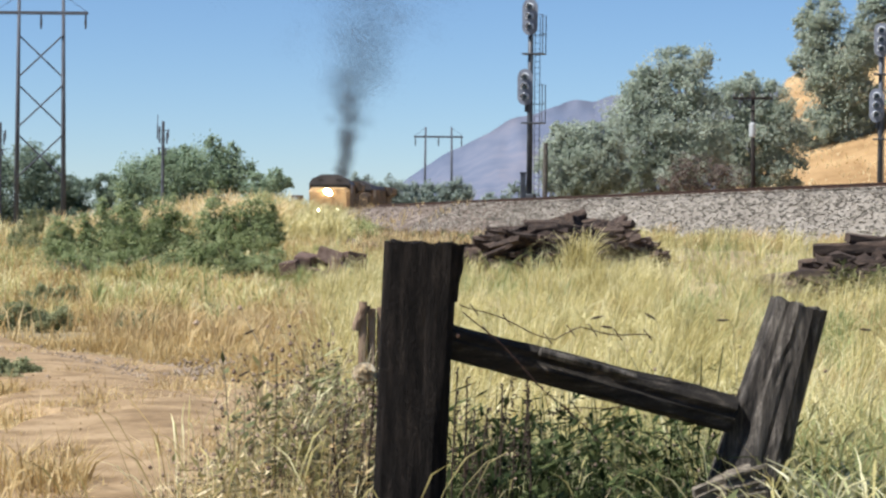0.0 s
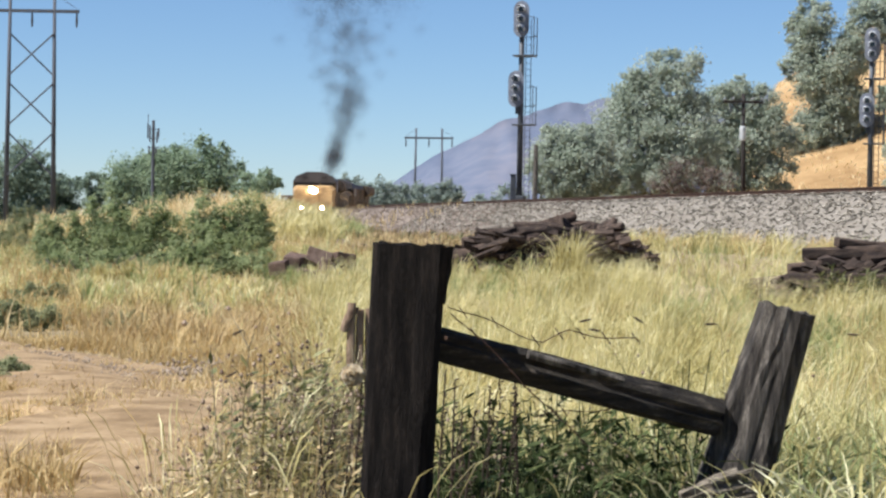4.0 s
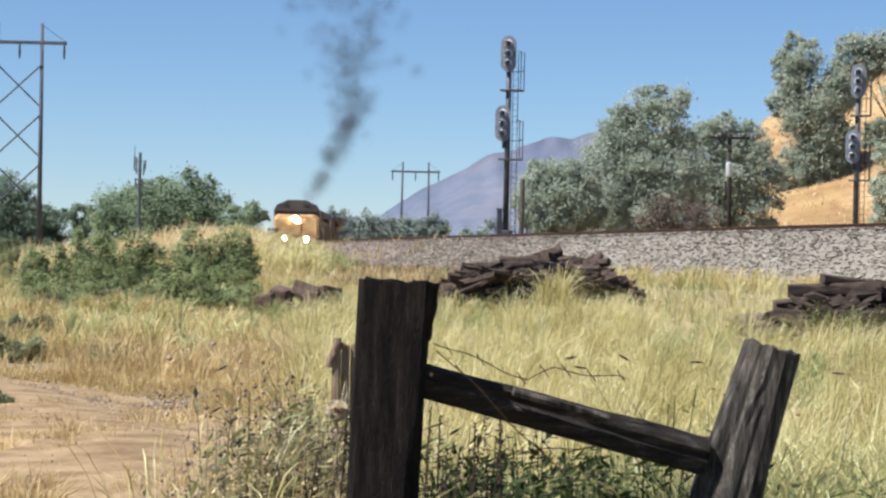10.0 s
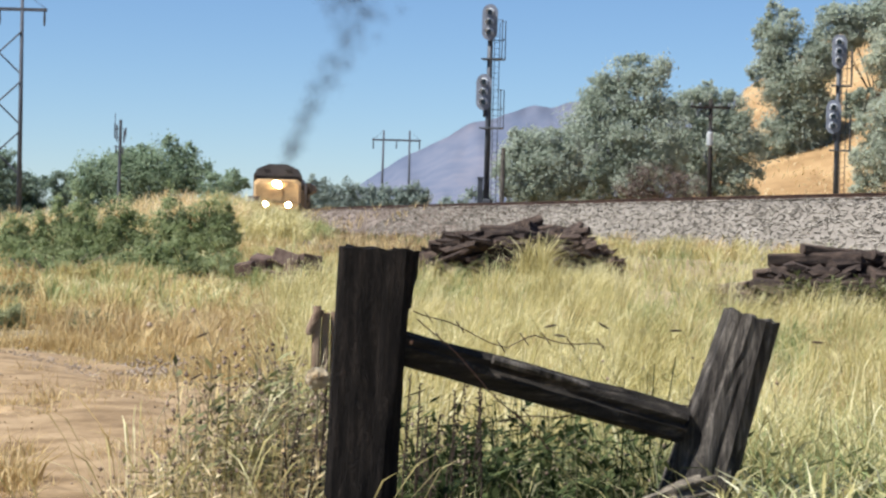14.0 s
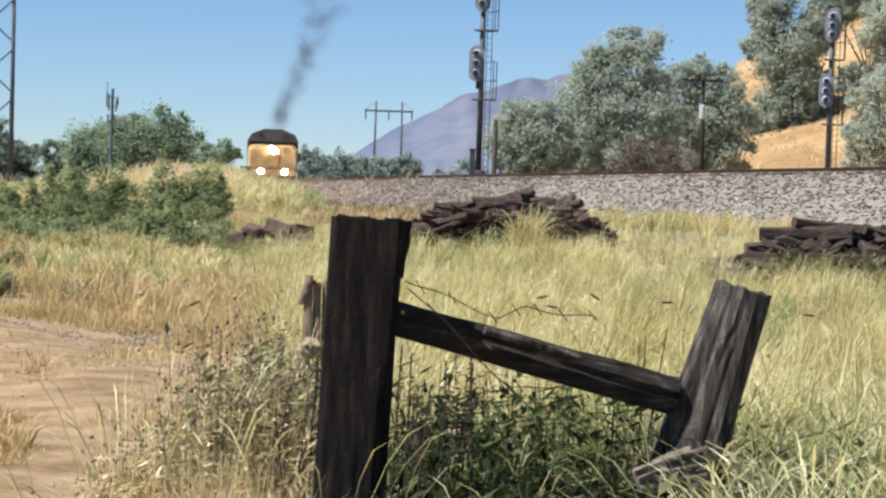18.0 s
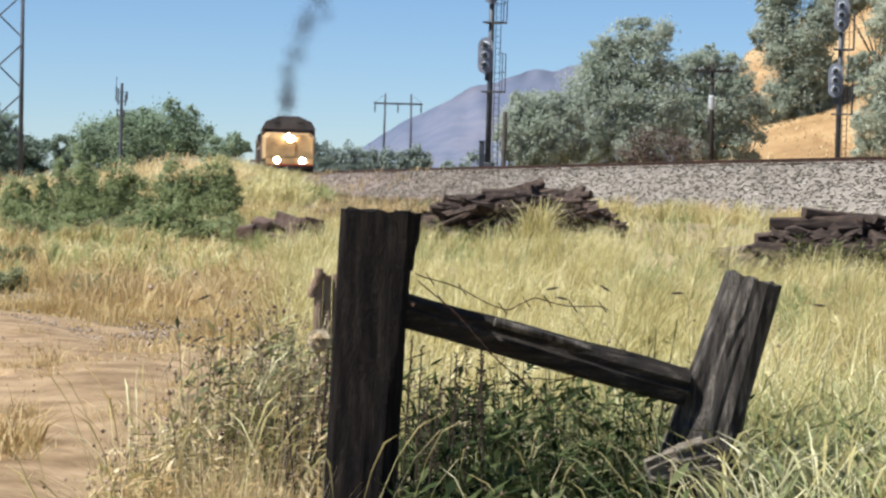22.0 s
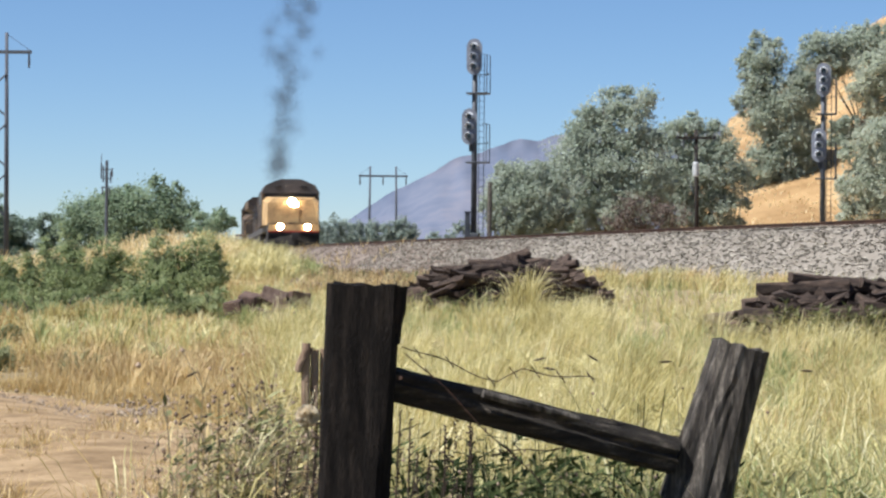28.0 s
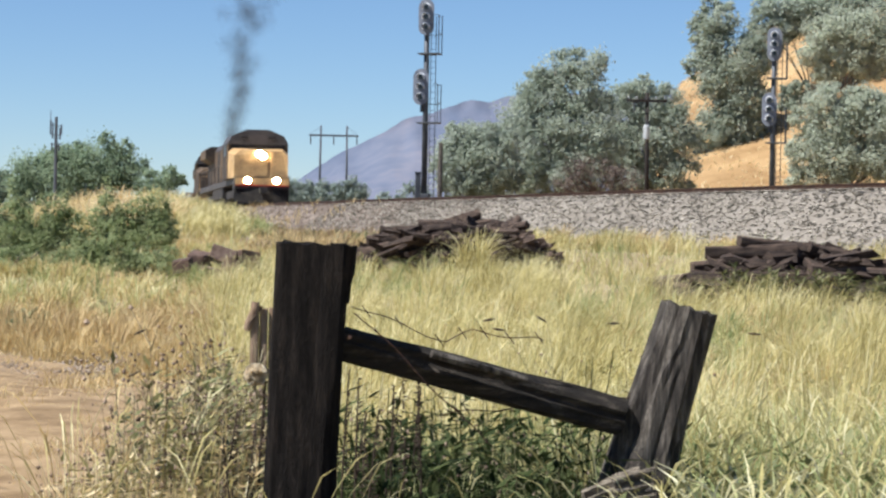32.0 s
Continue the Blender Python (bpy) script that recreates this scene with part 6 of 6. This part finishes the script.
for i, (x, y, u, a, b, sh) in enumerate([
        (6.3, 42.0, 0.10, 6, -3, 1.0), (6.9, 42.2, 0.12, -4, 2, 1.0), (6.5, 42.4, 0.32, 8, -5, 0.95), (7.0, 42.5, 0.45, -3, -7, 0.9), (7.3, 42.6, 0.62, 3, -3, 0.8), (7.6, 42.7, 0.72, 10, 4, 0.5),
        (8.2, 42.3, 0.12, 12, 1, 1.0), (8.5, 42.5, 0.35, -6, 4, 0.95), (8.0, 42.7, 0.5, 24, -8, 0.8), (8.9, 42.6, 0.55, -14, 5, 0.8), (9.3, 42.4, 0.2, 5, 0, 1.0), (9.4, 42.8, 0.45, 15, -4, 0.9), (8.3, 42.0, 0.28, -30, 12, 0.6), (7.7, 42.1, 0.06, 15, 0, 0.9),
        (7.4, 42.5, 0.85, -8, -4, 0.7), (7.9, 42.7, 0.95, 6, 3, 0.6), (8.4, 42.6, 0.75, 14, -5, 0.8), (8.8, 42.4, 0.8, -20, 6, 0.6), (9.2, 42.7, 0.75, 8, 2, 0.8), (8.0, 42.3, 0.35, 35, 7, 0.7), (8.6, 42.1, 0.5, -42, 14, 0.55), (7.0, 42.1, 0.28, 4, -4, 0.9), (9.6, 42.5, 0.65, -12, -3, 0.8), (10.2, 42.6, 0.3, 5, 2, 1.0),
        (6.4, 41.2, 0.16, -6, -4, 1.0), (7.6, 41.0, 0.14, 5, 2, 1.0), (8.7, 41.2, 0.16, -8, 3, 1.0), (7.1, 41.4, 0.36, 10, -6, 1.0), (8.2, 41.3, 0.4, -5, 3, 1.0), (9.5, 41.1, 0.2, 6, -3, 1.0), (9.2, 41.5, 0.5, -14, 5, 0.9), (6.0, 40.8, 0.1, 12, -2, 0.8)]):
    lay_tie(x - 0.55, y - 1.5, u, a, b, i + 2, "weathered brown railroad tie lying in the grass", "old ties stacked in the field", sh)
for i, (x, y, u, s) in enumerate(((-3.0, 44.6, 0.46, 0.44), (-2.55, 44.8, 0.42, 0.40), (-3.45, 44.5, 0.34, 0.44), (-2.82, 44.3, 0.26, 0.36), (-3.72, 44.1, 0.26, 0.34), (-3.2, 44.1, 0.14, 0.32), (-2.5, 44.4, 0.12, 0.3))):
    z = float(bank(np.array([x]), np.array([y]))[0])
    bm = boxes((-s * 0.55, s * 0.55, -s * 0.4, s * 0.4, -s * 0.36, s * 0.36), bevel=0.025)
    for v in bm.verts:
        v.co += 0.11 * s * noise.noise_vector(v.co * 3 + Vector((i * 4.3, 0, 0)))
    o = part("rubble_block", bm, M_BLOCK)
    o.matrix_basis = pose(x, y, z + u, -14 + 9 * (i % 4), 24 - 17 * (i % 3), 38 * i)
    tagged(o, "reddish-brown broken block lying in the grass", "rubble", "broken blocks in the field")

def debris(n, x0, x1, y, top, label):
    """Rotten splinters and chunks filling a heap."""
    V, F = [], []
    for _ in range(n):
        q = rng.random()
        x = x0 + (x1 - x0) * q
        lim = top * math.sin(math.pi * min(1, max(0, q))) ** 0.6 * (0.75 + 0.25 * math.sin(x * 3.1))
        yy = y + rng.normal(0, 0.45) + 0.25 * (x - x0)
        z = float(bank(np.array([x]), np.array([yy]))[0]) + rng.uniform(0, 1) ** 0.8 * lim
        m = pose(x, yy, z, rng.uniform(-40, 40), rng.uniform(-24, 24), rng.normal(0, 28))
        a, b, c = rng.uniform(0.2, 0.6), rng.uniform(0.03, 0.08), rng.uniform(0.03, 0.07)
        k = len(V)
        for sx, sy, sz in [(i, j, l) for i in (-1, 1) for j in (-1, 1) for l in (-1, 1)]:
            V.append(tuple(m @ Vector((sx * a * rng.uniform(0.6, 1.1), sy * b * rng.uniform(0.6, 1.2), sz * c * rng.uniform(0.6, 1.2)))))
        F += [tuple(k + i for i in f) for f in ((0, 1, 3, 2), (4, 6, 7, 5), (0, 4, 5, 1), (2, 3, 7, 6), (0, 2, 6, 4), (1, 5, 7, 3))]
    return tagged(raw("wood_debris", V, F, M_TIE), label, "debris", kind="stuff")


debris(800, -0.4, 3.4, 50.6, 1.05, "broken rotten tie ends and splinters filling the heap")
debris(420, 2.5, 3.85, 51.5, 1.15, "clump of broken rotten tie ends beside the heap")
debris(700, 5.5, 10.3, 40.1, 0.85, "rotten splinters and tie ends under the stack")

# clods and pebbles on the dirt track
cu = rng.uniform(1.5, 6, 600)
cq = rng.uniform(-1, 1, 600)
cxs, cys, cws = road_at(cu)
cx_, cy_ = cxs + cq * cws * 0.9 + 0.2 * rng.normal(0, 1, 600), cys + 0.4 * rng.normal(0, 1, 600)
cz_ = bank(cx_, cy_)
csz = rng.uniform(0.004, 0.016, 600)
CV, CF = [], []
for x, y, z, s in zip(cx_, cy_, cz_, csz):
    k = len(CV)
    CV += [(x + s * dx * rng.uniform(0.6, 1.3), y + s * dy * rng.uniform(0.6, 1.3), z + 0.05 + s * dz) for dx, dy, dz in ((1, 0, 0), (-1, 0, 0), (0, 1, 0), (0, -1, 0), (0, 0, 0.8), (0, 0, -1.5))]
    CF += [tuple(k + i for i in f) for f in ((0, 2, 4), (2, 1, 4), (1, 3, 4), (3, 0, 4), (2, 0, 5), (1, 2, 5), (3, 1, 5), (0, 3, 5))]
tagged(raw("pebbles", CV, CF, M_DIRT), "small clods and pebbles on the dirt track", "pebbles", kind="stuff")

# pale gravel strewn over the dirt track
gn = 900
gx_, gy_ = rng.uniform(-5.2, -2.2, gn), rng.normal(22.6, 1.1, gn)
gz_, gs_ = bank(gx_, gy_), rng.uniform(0.008, 0.028, gn)
GV, GF = [], []
for x, y, z, r in zip(gx_, gy_, gz_, gs_):
    k = len(GV)
    GV += [(x + r * dx * rng.uniform(0.6, 1.3), y + r * dy * rng.uniform(0.6, 1.3), z + 0.045 + r * dz) for dx, dy, dz in ((1, 0, 0), (-1, 0, 0), (0, 1, 0), (0, -1, 0), (0, 0, 0.8), (0, 0, -1.5))]
    GF += [tuple(k + i for i in f) for f in ((0, 2, 4), (2, 1, 4), (1, 3, 4), (3, 0, 4), (2, 0, 5), (1, 2, 5), (3, 1, 5), (0, 3, 5))]
tagged(raw("gravel", GV, GF, M_GRAVEL), "pale gravel strewn over the dirt track", "gravel", kind="stuff")

# white hut among the far trees
hut = empty("hut", pose(-4.3, 465, 3.6), "small white hut among the far trees", "hut")
part("wall", boxes((-0.7, 0.7, -0.6, 0.6, -1.2, 1.3), bevel=0.02), M_WHITE, hut)
part("roof", prism(bmesh.new(), [(-0.85, 1.3), (0.85, 1.3), (0, 1.9)], -0.7, 0.7), M_STEEL_GREY, hut)

# low equipment box beside the far track
eb = empty("equipment_box", pose(-10.6, 130, 0.85), "dark red trackside box with a white plate on a post", "equipment case")
part("post", bar([(0, 0, -0.2), (0, 0, 1.88)], 0.06, 8), M_STEEL_DARK, eb)
ebb = part("case", boxes((-0.34, 0.34, -0.2, 0.2, 1.85, 2.22), bevel=0.03), M_BLOCK, eb)
part("plate", boxes((-0.26, 0.02, -0.215, -0.203, 1.92, 2.1), bevel=0.004), M_ENAMEL, ebb)

motions()
